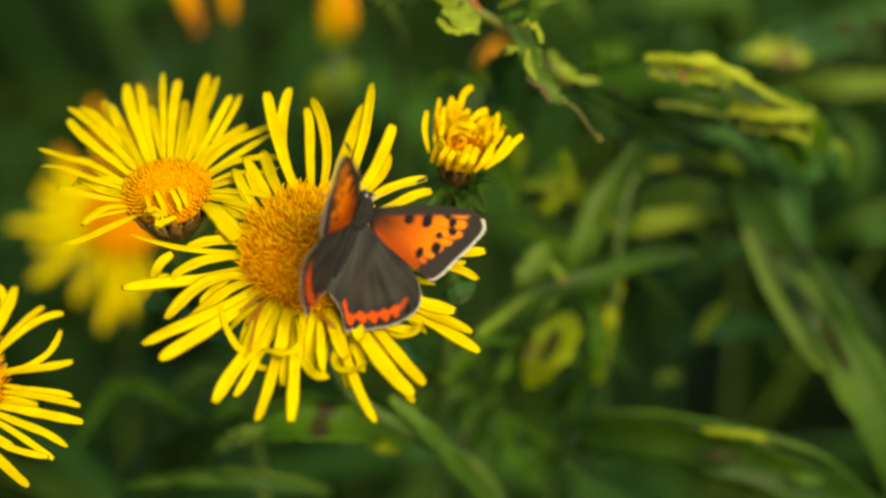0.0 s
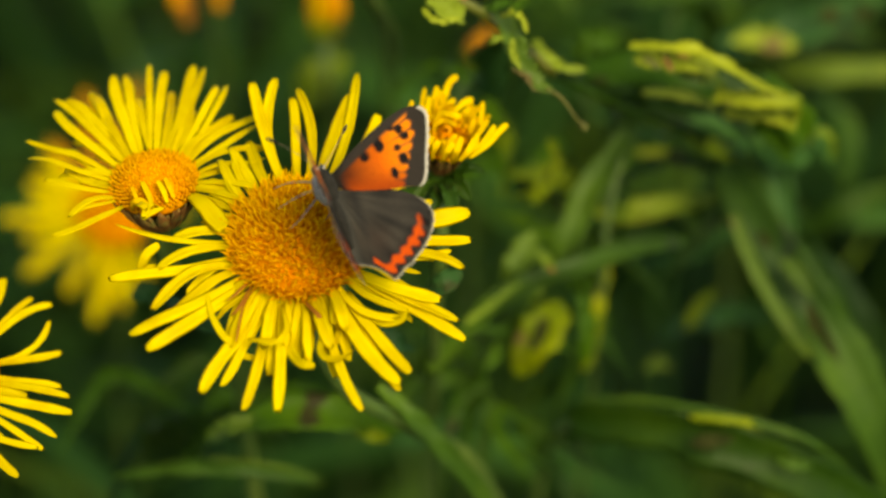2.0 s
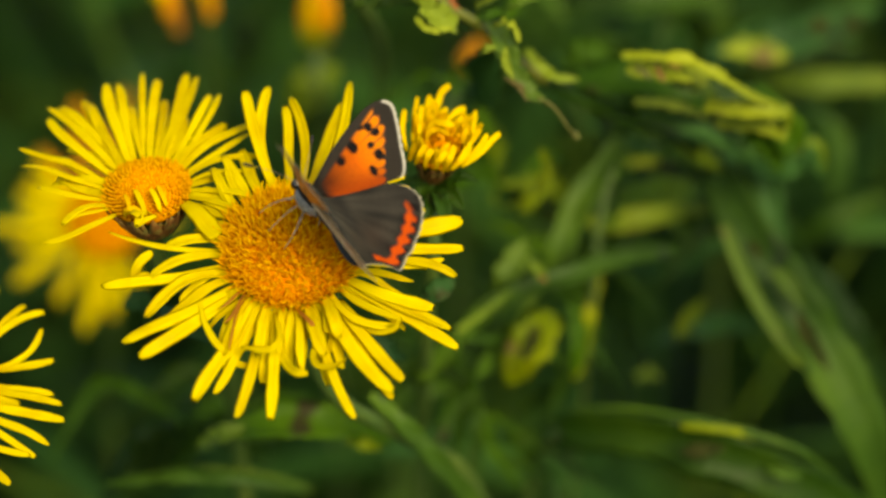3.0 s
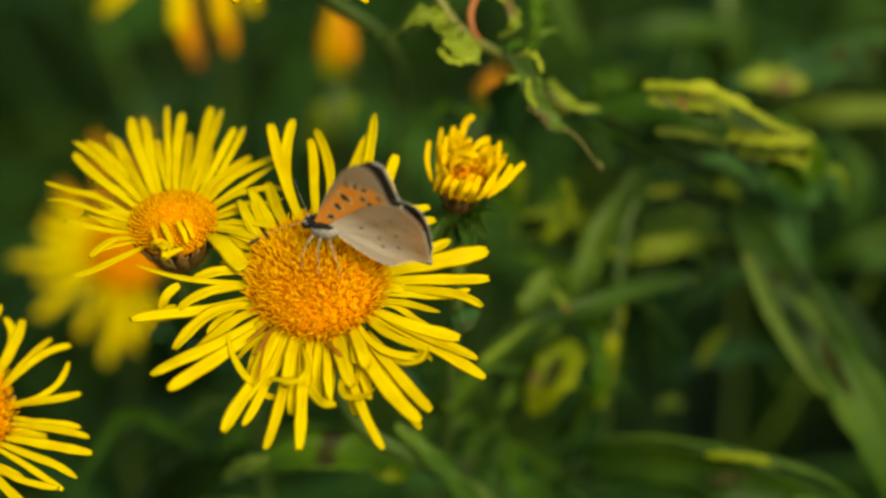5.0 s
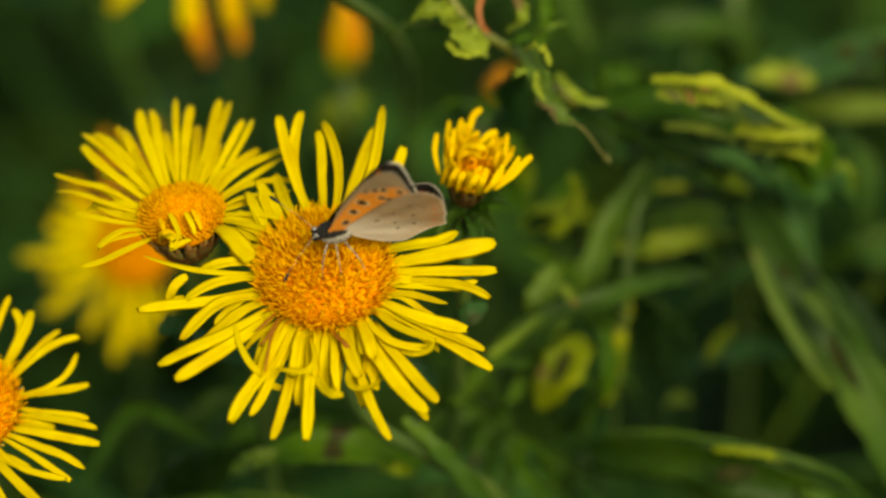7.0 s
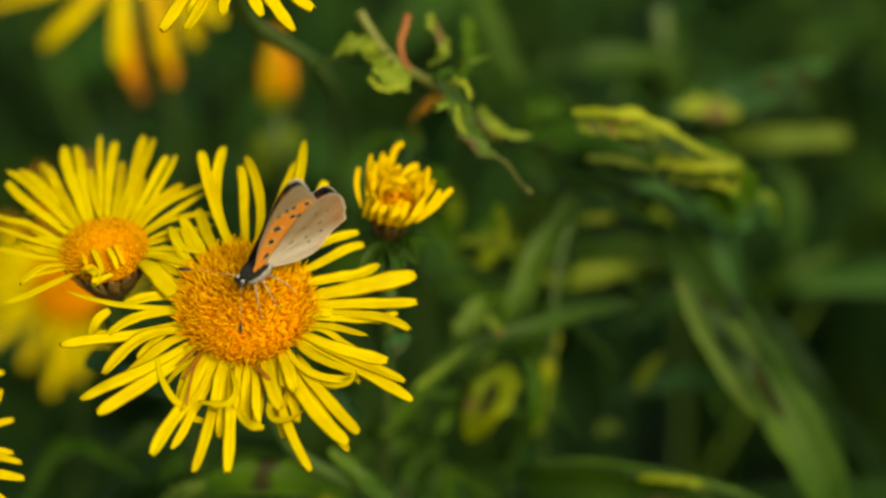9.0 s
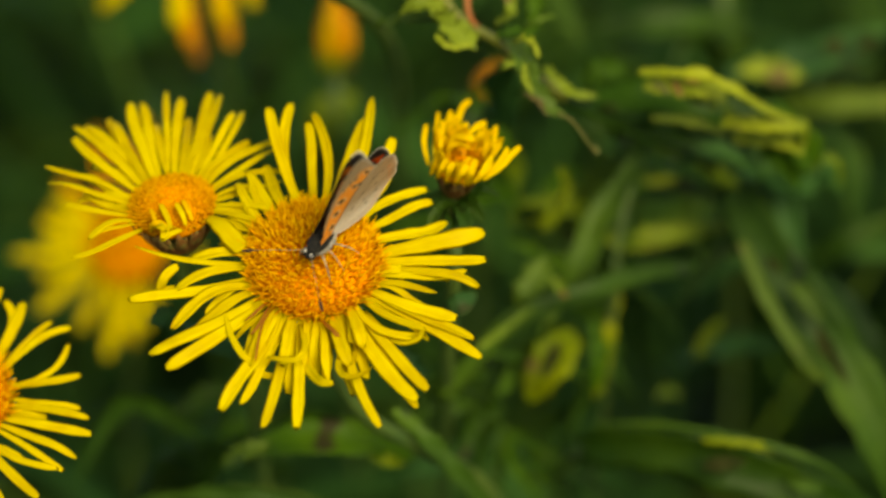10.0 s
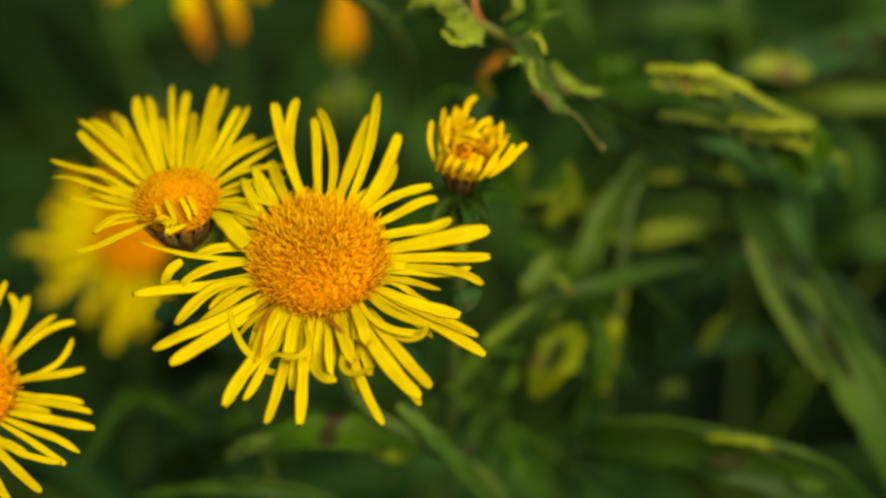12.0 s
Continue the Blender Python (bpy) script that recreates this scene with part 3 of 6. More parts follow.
for line, wide, turn in (([at(-16.6, -8.6, 266), at(-16.8, -11.3, 263), at(-16.8, -13.5, 261), at(-15.9, -15.1, 259), at(-14.4, -16.0, 257), at(-13.1, -16.1, 257)], 1.2, 50),
                         ([at(-15.1, -8.6, 266), at(-14.3, -11.3, 263), at(-14.0, -13.5, 261), at(-14.3, -15.8, 259)], 1.3, 10),
                         ([at(-13.8, -8.7, 266), at(-12.2, -11.6, 262), at(-12.5, -14.3, 258), at(-11.7, -15.2, 257), at(-9.9, -15.1, 257), at(-8.4, -14.3, 258)], 1.0, 80),
                         ([at(-11.3, -8.6, 266), at(-10.7, -11.3, 263), at(-10.6, -13.5, 261), at(-11.2, -15.1, 260)], 0.9, 70),
                         ([at(-17.6, -8.9, 264), at(-16.7, -12.2, 258), at(-17.7, -13.2, 257), at(-21.4, -13.0, 258)], 1.1, 40),
                         ([at(-9.5, -7.5, 266), at(-7.0, -10.1, 263), at(-4.9, -11.1, 262), at(-2.8, -10.7, 261), at(-2.0, -9.6, 260)], 1.35, 60),
                         ([at(-11.4, -7.5, 265), at(-10.8, -9.5, 262), at(-10.7, -11.4, 261)], 1.7, 0),
                         ([at(-12.9, -8.0, 265), at(-12.2, -10.2, 262), at(-11.5, -14.1, 261)], 1.5, -15),
                         ([at(-22.6, -7.5, 266), at(-23.6, -10.2, 262), at(-24.0, -13.7, 261), at(-22.1, -15.1, 260), at(-20.0, -15.6, 260)], 0.9, 40),
                         ([at(-27.1, -7.4, 264), at(-26.1, -10.2, 261), at(-24.4, -12.7, 259), at(-23.5, -13.4, 259)], 0.9, 30),
                         ([at(-33.9, -4.3, 268), at(-35.6, -4.6, 267), at(-34.9, -2.8, 266), at(-33.4, -1.5, 267)], 1.3, 30)):
    strand(main_flower, m, line, wide, turn)
m = in_mm(pose(-34.99, 6.76, -274.00, -46.0, -4.0, 0.0))
back_flower = flower(m, 5.7, 2.0, 520, "yellow daisy-like flower with a flat orange disc and upright petals", FLORET_YOUNG, ground_under(m.translation, 0.01, 0.10), [at(-29.6, -9.7, 300), at(-28.1, -32.1, 330)], BRACT, 0.9, 0.5, bowl=1.5)
for ray in ((170, -12.6, 19.7, 0, 1.11, -0.4, 0.7, 0),
            (177, -10.4, 17.8, 0, 1.03, 0.2, 0.7, 0),
            (-173, -20.5, 12.7, -1.5, 1.62, 0.8, 0.7, 0),
            (-161, -18.8, 14.4, 0, 0.96, 1, 0.7, 0),
            (-144, 0.8, 12.1, 0.4, 0.74, 0.1, 0.7, 0),
            (-130, -8.5, 15.5, 0, 1.25, 1.1, 0.7, 0),
            (151, -11.9, 20.4, 0, 1.4, 0.8, 0.7, 0),
            (141, -6.1, 22.4, 0, 1.47, -0.2, 0.7, 0),
            (136, -4.5, 21.8, -0.4, 1.47, -0.4, 0.7, 0),
            (131, -8.4, 21.3, -0.6, 1.33, 0.3, 0.7, 0),
            (123, -10.3, 22.1, 0.3, 1.77, 0.4, 0.7, 0),):
    petal(back_flower, *ray)
for ray in ((116, -7.4, 22.2, -0.2, 1.47, 0.2, 0.7, 0),
            (106, -6.2, 22.9, 0.4, 0.96, -0.1, 0.7, 0),
            (96, -2, 21.5, 0.2, 1.33, 0.2, 0.7, 0),
            (89, 2.9, 19, -1.5, 1.33, -0.5, 0.7, 0),
            (84, 0.2, 23, 0, 1.47, -0.5, 0.7, 0),
            (74, 6.9, 22.9, -0.3, 1.18, -0.4, 0.7, 0),
            (64, 7.6, 19.3, 0, 1.11, -0.4, 0.7, 0),
            (55, 14.4, 20.2, -0.3, 1.03, -0.8, 0.7, 0),
            (53, 6.1, 16, -1.6, 1.47, -0.3, 0.7, 0),
            (45, 0.2, 17.9, 0, 1.47, 0.8, 0.7, 0),
            (38, 3.9, 16.4, -0.4, 1.33, -0.7, 0.7, 0),):
    petal(back_flower, *ray)
for ray in ((28, -5, 15.2, 0, 0.88, 0.9, 0.7, 0),
            (21, -6, 14.5, 0.3, 1.03, 0, 0.7, 0),
            (10, 6.3, 13.2, -1.5, 1.33, 0.2, 0.7, 0),
            (5, -12.3, 14.4, 0, 1.18, -0, 0.7, 0),
            (-8, -8.1, 14.9, 0, 1.03, -0.6, 0.7, 0),
            (-19, -22.3, 13.7, 0.2, 2.8, 0.1, 0.7, 0),
            (-17, -2.8, 12.9, -1.2, 1.62, -0.8, 0.7, 0),
            (127, -5.8, 21.4, -1.4, 1.47, 0.6, 0.7, 0),
            (-148, 7, 12.4, 1, 1.26, -0.6, 1, 0),
            (-115, 29, 8, 2.4, 1.04, -0.3, 1, 0),
            (-70, -18, 9.1, 2, 0.89, -0.4, 1.5, 0),):
    petal(back_flower, *ray)
for ray in ((174, -22, 15.6, -1.5, 1.34, 0.3, 1, 0),
            (133, -8, 17.4, -1.5, 1.49, 0.2, 1, 0),
            (60, -1, 16.5, -1.5, 1.49, 0.1, 1, 0),
            (101, 1, 15.8, -2.3, 0.83, 0.4, 1, 0),
            (76, 2, 15.2, -1.2, 0.95, -0.8, 1, 0),
            (160, 10, 13.3, -1.6, 0.91, 0, 1, 0),
            (165, 1, 12.9, -1.2, 0.77, 0.7, 1, 0),
            (102, 3, 18.3, -1.3, 1.22, 0.2, 1, 0),
            (76, 4, 16.1, -1.3, 0.91, -0.3, 1, 0),
            (177, -7, 10.4, -2, 1.19, 1, 1, 0),
            (71, -5, 12.3, -1.7, 1.19, 1.2, 1, 0),):
    petal(back_flower, *ray)
for ray in ((-3, -1, 11.2, -1.9, 1.23, -0.6, 1, 0),
            (141, 4, 11.7, -2.3, 1.01, 0.6, 1, 0),
            (136, 6, 16, -2.2, 1.13, 0.1, 1, 0),):
    petal(back_flower, *ray)
for line, wide in (([at(-34.4, 3.2, 268), at(-35.0, 4.7, 269), at(-36.0, 6.5, 270)], 0.85), ([at(-32.6, 3.7, 269), at(-33.1, 5.2, 269), at(-34.0, 6.6, 270)], 0.8), ([at(-31.9, 4.3, 270), at(-32.4, 5.6, 270), at(-33.2, 7.0, 271)], 0.75),
                   ([at(-37.3, 2.8, 270), at(-36.7, 3.9, 268), at(-35.8, 4.0, 268), at(-34.7, 3.1, 268)], 0.75), ([at(-33.0, 3.1, 268), at(-34.2, 2.6, 267), at(-35.6, 1.7, 267)], 0.8), ([at(-36.5, 3.6, 269), at(-36.7, 4.7, 269), at(-37.3, 5.8, 270)], 0.6)):
    strand(back_flower, m, line, wide, 15, PETAL_OLD if wide < 0.78 else None)
m = in_mm(pose(-63.16, -18.78, -276.00, -28.0, -0.0, 0.0))
side_flower = flower(m, 6.6, 3.0, 1000, "yellow daisy-like flower with narrow ragged petals", FLORET, ground_under(m.translation, -0.01, 0.10), [at(-68.6, -30.8, 300), at(-74.6, -50.0, 330)], BRACT_GREEN)
for ray in ((87, -1.8, 17.7, 0.6, 1.49, -0, 0.7, 0),
            (96, -0.7, 18.4, 0, 1.11, 0.1, 0.7, 0),
            (83, -6, 16.5, 0.3, 0.97, -0.1, 0.7, 0),
            (63, 9.1, 14.8, 0.6, 1.34, -1.9, 0.7, 0),
            (56, 8, 15.5, 0.4, 1.49, -0.7, 0.7, 0),
            (43, 2.6, 15.5, 0, 1.04, -0.1, 0.7, 0),
            (38, -1.5, 16.8, 0.3, 1.04, 0.8, 0.7, 0),
            (22, 6.9, 15.5, 0.5, 0.89, -2.4, 0.7, 0),
            (18, -6.4, 15.7, 0, 1.11, -0.5, 0.7, 0),
            (3, -9.2, 15.7, 0, 0.97, -0.4, 0.7, 0),
            (-7, -4, 17.2, 0.5, 1.04, 0, 0.7, 0),):
    petal(side_flower, *ray)
for ray in ((-17, 3.6, 11.6, -1, 1.49, -0.2, 0.7, 0),
            (-27, 9.6, 18.2, 0.3, 1.41, -0.2, 0.7, 0),
            (-36, 7, 17.9, 0, 1.26, 0.1, 0.7, 0),
            (-43, 6.8, 17.4, -0.6, 0.97, 0, 0.7, 0),
            (-54, 16.6, 17, 0.3, 0.97, -1.5, 0.7, 0),
            (-61, 15.9, 12.5, -1.2, 1.49, -0.5, 0.7, 0),
            (-69, 17.2, 18, 0, 1.26, -0.3, 0.7, 0),
            (-76, 11, 17.5, 0.3, 1.26, -0.3, 0.7, 0),
            (-83, 6.7, 16.2, 0, 1.19, -0.5, 0.7, 0),
            (96, 3, 19.2, -0.4, 1.44, 0, 1, 0),
            (-103, 6, 16.5, -0.3, 1.44, 0, 1, 0),):
    petal(side_flower, *ray)
for ray in ((-130, 10, 15.7, 0.2, 1.44, 0, 1, 0),
            (-163, 8, 13.2, 0.1, 1.44, 0, 1, 0),
            (169, 7, 13.6, 0.2, 1.44, 0, 1, 0),
            (151, -2, 15.2, -0.4, 1.44, 0, 1, 0),
            (129, -2, 18.2, -0.3, 1.44, 0, 1, 0),
            (111, -1, 19.3, -0.4, 1.44, 0, 1, 0),):
    petal(side_flower, *ray)
m = in_mm(pose(-60.28, 1.76, -405.00, -20.0, -0.0, 0.0))
far_flower = flower(m, 7.5, 2.5, 300, "yellow daisy-like flower low behind the others", FLORET, ground_under(m.translation, 0.0, 0.10), [at(-64.3, -21.4, 440), at(-72.4, -55.4, 500)], BRACT_GREEN)
for ray in ((159, 2.3, 17.9, 0, 2.85, 0.4, 0.7, 0),
            (-177, -0.4, 22.1, 0, 2.2, 0.4, 0.7, 0),
            (-146, 2.3, 20.7, 0, 3.07, -0.1, 0.7, 0),
            (-122, 24.8, 22.4, 0, 2.64, 1.2, 0.7, 0),
            (-100, 17.4, 19.6, 0, 1.76, 0.2, 0.7, 0),
            (-61, -2.6, 15.4, 0, 2.2, -0.3, 0.7, 0),
            (68, -14.5, 18.2, 0, 2.42, -0.8, 0.7, 0),
            (6, -6.3, 14.1, 0, 2.2, -0.1, 0.7, 0),
            (171, 0.3, 16.7, -1.5, 2.2, 1, 0.7, 0),
            (-163, -2.5, 17.8, -1.8, 2.64, 0.8, 0.7, 0),
            (-132, 14.5, 18.1, -1.8, 2.42, 0.2, 0.7, 0),):
    petal(far_flower, *ray)
for ray in ((-111, 19.7, 18.4, -1.5, 2.64, 0.7, 0.7, 0),
            (-83, 8.6, 16.7, -1.8, 2.2, 0, 0.7, 0),
            (165, -16.6, 18.5, -1.6, 2.42, -0.7, 0.7, 0),
            (148, -11.6, 19.9, -1.8, 2.42, -0.3, 0.7, 0),):
    petal(far_flower, *ray)
for ray in ((135, -2.9, 20.8, -1.5, 1.98, -0.3, 0.7, 0),
            (121, -15.2, 26.8, -1.5, 2.2, -0, 0.7, 0),
            (95, -10.1, 28.2, -1.5, 2.2, -0.2, 0.7, 0),):
    petal(far_flower, *ray, PETAL_RUST)
m = in_mm(pose(-46.03, 65.84, -400.00, -62.0, 0.0, 0.0))
high_flower = flower(m, 6.5, 2.5, 300, "fading yellow flower with drooping petals", FLORET, ground_under(m.translation, 0.02, 0.12), [at(-45.8, 45.5, 440), at(-46.6, 5.6, 500)], BRACT)
for line, wide, mat in (([at(-50.4, 62.6, 394), at(-53.6, 55.6, 390), at(-58.9, 50.3, 390), at(-63.2, 47.0, 393)], 3.4, None),
                        ([at(-48.3, 62.2, 392), at(-47.5, 55.3, 388), at(-47.7, 48.9, 388), at(-48.2, 43.3, 390)], 3.4, None),
                        ([at(-40.5, 62.1, 392), at(-37.0, 56.2, 388), at(-34.9, 50.9, 388), at(-33.8, 46.7, 390)], 2.6, None),
                        ([at(-39.0, 62.3, 393), at(-33.9, 56.8, 389), at(-29.1, 51.1, 390)], 2.6, None),
                        ([at(-43.1, 62.3, 393), at(-41.4, 55.5, 390), at(-40.2, 49.2, 391), at(-39.8, 43.9, 393)], 3.8, PETAL_OLD),
                        ([at(-47.3, 53.9, 394), at(-46.8, 46.2, 392), at(-46.6, 40.0, 394)], 2.6, PETAL_RUST),
                        ([at(-40.3, 52.8, 394), at(-39.2, 45.7, 393), at(-38.9, 39.8, 395)], 2.4, PETAL_RUST),
                        ([at(-46.5, 47.7, 396), at(-45.7, 42.3, 396), at(-45.3, 37.1, 398)], 2.2, PETAL_DRY),
                        ([at(-52.0, 62.6, 394), at(-58.8, 58.3, 390), at(-66.3, 56.3, 390), at(-74.5, 54.7, 394)], 3, None),
                        ([at(-43.5, 69.5, 404), at(-40.2, 79.6, 405), at(-37.1, 90.2, 408)], 3.4, None),
                        ([at(-49.0, 69.6, 404), at(-53.4, 79.8, 405), at(-59.2, 89.3, 408)], 3.4, None)):
    strand(high_flower, m, line, wide, 8, mat)
m = in_mm(pose(-17.62, 46.53, -272.00, -25.0, -0.0, 0.0))
top_flower = flower(m, 6.5, 2.5, 300, "yellow daisy-like flower standing above the rest", FLORET, ground_under(m.translation, 0.03, 0.14), [at(-7.6, 34.6, 335), at(-7.3, 16.1, 420)], BRACT_GREEN)
for ray in ((-147, 2, 14.5, -0.4, 1.62, 0.0, 1.0, 0.0),
            (-126, 4, 16.3, 0.6, 1.77, 0.0, 1.0, 0.0),
            (-110, -4, 12.5, -0.5, 1.62, 0.0, 1.0, 0.0),
            (-100, -12, 14.8, 0.7, 1.77, 0.0, 1.0, 0.0),
            (-88, -6, 11.1, -0.0, 1.62, 0.0, 1.0, 0.0),
            (-77, 7, 12.2, 0.2, 1.62, 0.0, 1.0, 0.0),
            (-65, 6, 16.1, 0.4, 1.77, 0.0, 1.0, 0.0),
            (-52, 8, 15.0, 0.0, 1.77, 0.0, 1.0, 0.0),
            (-36, 11, 15.9, -0.3, 1.77, 0.0, 1.0, 0.0),):
    petal(top_flower, *ray)
for ray in ((0, 1, 15.9, -0.5, 1.77, 0.0, 1.0, 0.0),
            (42, -3, 16.5, -0.7, 1.77, 0.0, 1.0, 0.0),
            (81, 1, 17.1, 0.4, 1.77, 0.0, 1.0, 0.0),
            (123, -3, 16.8, -0.1, 1.77, 0.0, 1.0, 0.0),
            (171, 1, 16.2, -0.5, 1.77, 0.0, 1.0, 0.0),):
    petal(top_flower, *ray)


# ---- half-open bud ----
def half_open_bud(m, foot, via):
    head = flower(m, 3.3, 0.1, 60, "half-open golden bud with curled petals on a brown cup", FLORET_YOUNG, foot, via, BRACT, 1.0, 1.2, "flower bud", 1.5)
    rng = random.Random(4)
    for ring, (count, grow, tall, wide) in enumerate(((18, 0.72, 0.75, 1.0), (14, 0.62, 0.5, 1.0), (11, 0.52, 0.34, 1.0), (8, 0.40, 0.2, 0.9), (6, 0.28, 0.12, 0.9), (4, 0.15, 0.10, 0.8))):
        for k in range(count):
            a = 2 * math.pi * (k + 0.5 * ring) / count + rng.uniform(-0.16, 0.16)
            c, d = math.cos(a), math.sin(a)
            out = Vector((c, d, 0))
            r = (5.8 + 2.9 * max(0, c) ** 2 - 1.5 * max(0, -d) + 1.6 * max(0, d)) * grow * rng.uniform(0.9, 1.12)
            z = (5.0 - 2.4 * max(0, c) - 1.0 * max(0, -d) - 0.6 * max(0, d)) * tall * rng.uniform(0.8, 1.16)
            p0 = out * (3.6 - 0.5 * ring) + Vector((0, 0, -1.6))
            side = Vector((-d, c, 0)) * (rng.uniform(-0.8, 0.8) + (0.9 if ring > 1 else 0))
            inward = (1.0, 0.95, 0.8, 0.6, 0.45, 0.3)[ring]
            p1 = out * (r * 0.8 + 0.9) + Vector((0, 0, z * 0.38))
            p2 = out * (r * inward) + side + Vector((rng.gauss(0, 0.35), rng.gauss(0, 0.35), z))
            pts = bezier([p0 * 0.92 * MM, p1 * 0.92 * MM, p2 * 0.92 * MM], 9)
            bag = Bag()
            bag.blade(pts, [-out + Vector((0, 0, 0.3))] * 10, [wide * rng.uniform(0.75, 1.1) * MM * profile(i / 9, PETAL_WIDTH) for i in range(10)], 0.22, 0.12 * MM, 5)
            part("petal", bag, PETAL_DRY if ring > 4 else PETAL_RUST if ring > 2 else PETAL_OLD if ring > 1 else PETAL_GOLD, head)
    return head


bud_at = at(3.0, 12.4, 281)
m = sight(0, 0, 0, -32, 5, -4)
m.translation = bud_at
bud_head = half_open_bud(m, ground_under(bud_at, -0.02, 0.09), [at(2.2, 1.7, 290), at(1.4, -15.1, 312), at(1.0, -33.6, 345)])
bud_plant = bud_head.parent
for line, wide, mat in (([at(-1.2, 11.7, 281), at(-1.8, 14.7, 281), at(-1.5, 17.4, 282)], 0.85, PETAL_GOLD), ([at(-0.4, 12.4, 281), at(-0.3, 15.7, 282), at(0.2, 19.2, 284)], 0.75, PETAL_GOLD), ([at(0.3, 12.2, 280), at(0.5, 15.5, 281), at(0.8, 18.0, 282)], 0.8, PETAL_GOLD),
                        ([at(1.1, 12.3, 282), at(1.2, 16.2, 283), at(1.9, 19.5, 285)], 1.0, PETAL_GOLD), ([at(2.0, 13.7, 283), at(2.8, 17.6, 284), at(3.5, 19.9, 285), at(4.6, 20.9, 285)], 1.05, PETAL_GOLD), ([at(2.6, 14.3, 283), at(3.3, 16.6, 283), at(4.2, 17.7, 284)], 0.9, PETAL_GOLD),
                        ([at(1.2, 13.9, 281), at(2.4, 15.5, 280), at(3.8, 15.4, 279), at(5.0, 15.1, 279)], 1.05, PETAL_GOLD), ([at(3.7, 15.4, 283), at(5.3, 17.0, 283), at(6.7, 17.7, 284)], 1.1, PETAL_GOLD), ([at(4.3, 14.7, 283), at(5.8, 16.0, 282), at(6.9, 16.7, 283)], 1.0, PETAL_GOLD),
                        ([at(7.2, 12.1, 281), at(7.7, 14.8, 282), at(8.0, 17.3, 283)], 0.8, PETAL_GOLD), ([at(6.4, 11.3, 279), at(7.6, 13.2, 279), at(8.6, 14.7, 280)], 0.8, PETAL_GOLD), ([at(6.6, 10.3, 278), at(8.4, 12.3, 278), at(9.5, 14.0, 279)], 0.85, PETAL_GOLD),
                        ([at(6.1, 9.6, 278), at(8.5, 11.4, 278), at(10.0, 13.1, 279), at(11.2, 14.2, 280)], 1.0, PETAL_GOLD), ([at(6.0, 12.3, 282), at(6.6, 14.1, 282), at(7.3, 15.4, 283)], 1.0, PETAL_OLD), ([at(5.1, 13.3, 284), at(5.5, 14.9, 284), at(6.0, 15.9, 284)], 1.3, PETAL_OLD),
                        ([at(-0.1, 9.9, 278), at(0.5, 11.1, 276), at(1.2, 12.3, 276)], 0.95, PETAL_GOLD), ([at(1.1, 9.5, 277), at(1.6, 10.9, 275), at(2.1, 11.9, 275)], 0.95, PETAL_GOLD), ([at(2.6, 9.2, 277), at(3.1, 10.4, 275), at(4.0, 11.6, 275)], 1.0, PETAL_GOLD),
                        ([at(3.6, 9.2, 277), at(4.4, 10.5, 275), at(5.1, 12.4, 276)], 1.05, PETAL_GOLD), ([at(4.7, 9.2, 277), at(5.9, 10.5, 276), at(6.8, 12.2, 277)], 1.0, PETAL_GOLD), ([at(-0.9, 10.4, 280), at(-0.3, 12.0, 279), at(0.5, 13.5, 279)], 1.0, PETAL_GOLD), ([at(5.4, 9.7, 278), at(6.6, 11.0, 277), at(7.2, 12.9, 278)], 0.9, PETAL_GOLD),
                        ([at(1.5, 12.3, 281), at(1.6, 14.0, 280), at(3.0, 14.7, 280), at(4.4, 14.0, 280)], 0.8, PETAL_OLD), ([at(2.1, 11.9, 279), at(3.2, 11.6, 278), at(4.5, 12.8, 279)], 0.8, PETAL_OLD), ([at(2.5, 13.0, 280), at(2.9, 13.8, 279), at(3.6, 13.5, 279), at(3.3, 12.7, 279)], 0.6, PETAL_RUST)):
    strand(bud_head, m, line, wide * 0.9, 12, mat)
for k, (tip, wide) in enumerate(((at(6.4, 3.9, 283), 2.6), (at(-1.5, 3.5, 284), 2.2), (at(8.5, 7.8, 284), 1.6), (at(4.1, 1.6, 281), 2.4), (at(1.2, 0.8, 282), 2.0), (at(-1.9, 7.1, 286), 1.4))):
    start = at(2.6, 6.9, 286)
    leaf(bud_plant, [start, start.lerp(tip, 0.55) + Vector((0, 0, 0.001)), tip], wide, LEAF_SLATE if k % 2 else LEAF_SHADED, 10, 0.3, 0.2, 100 + k, "small downy leaf under the bud")


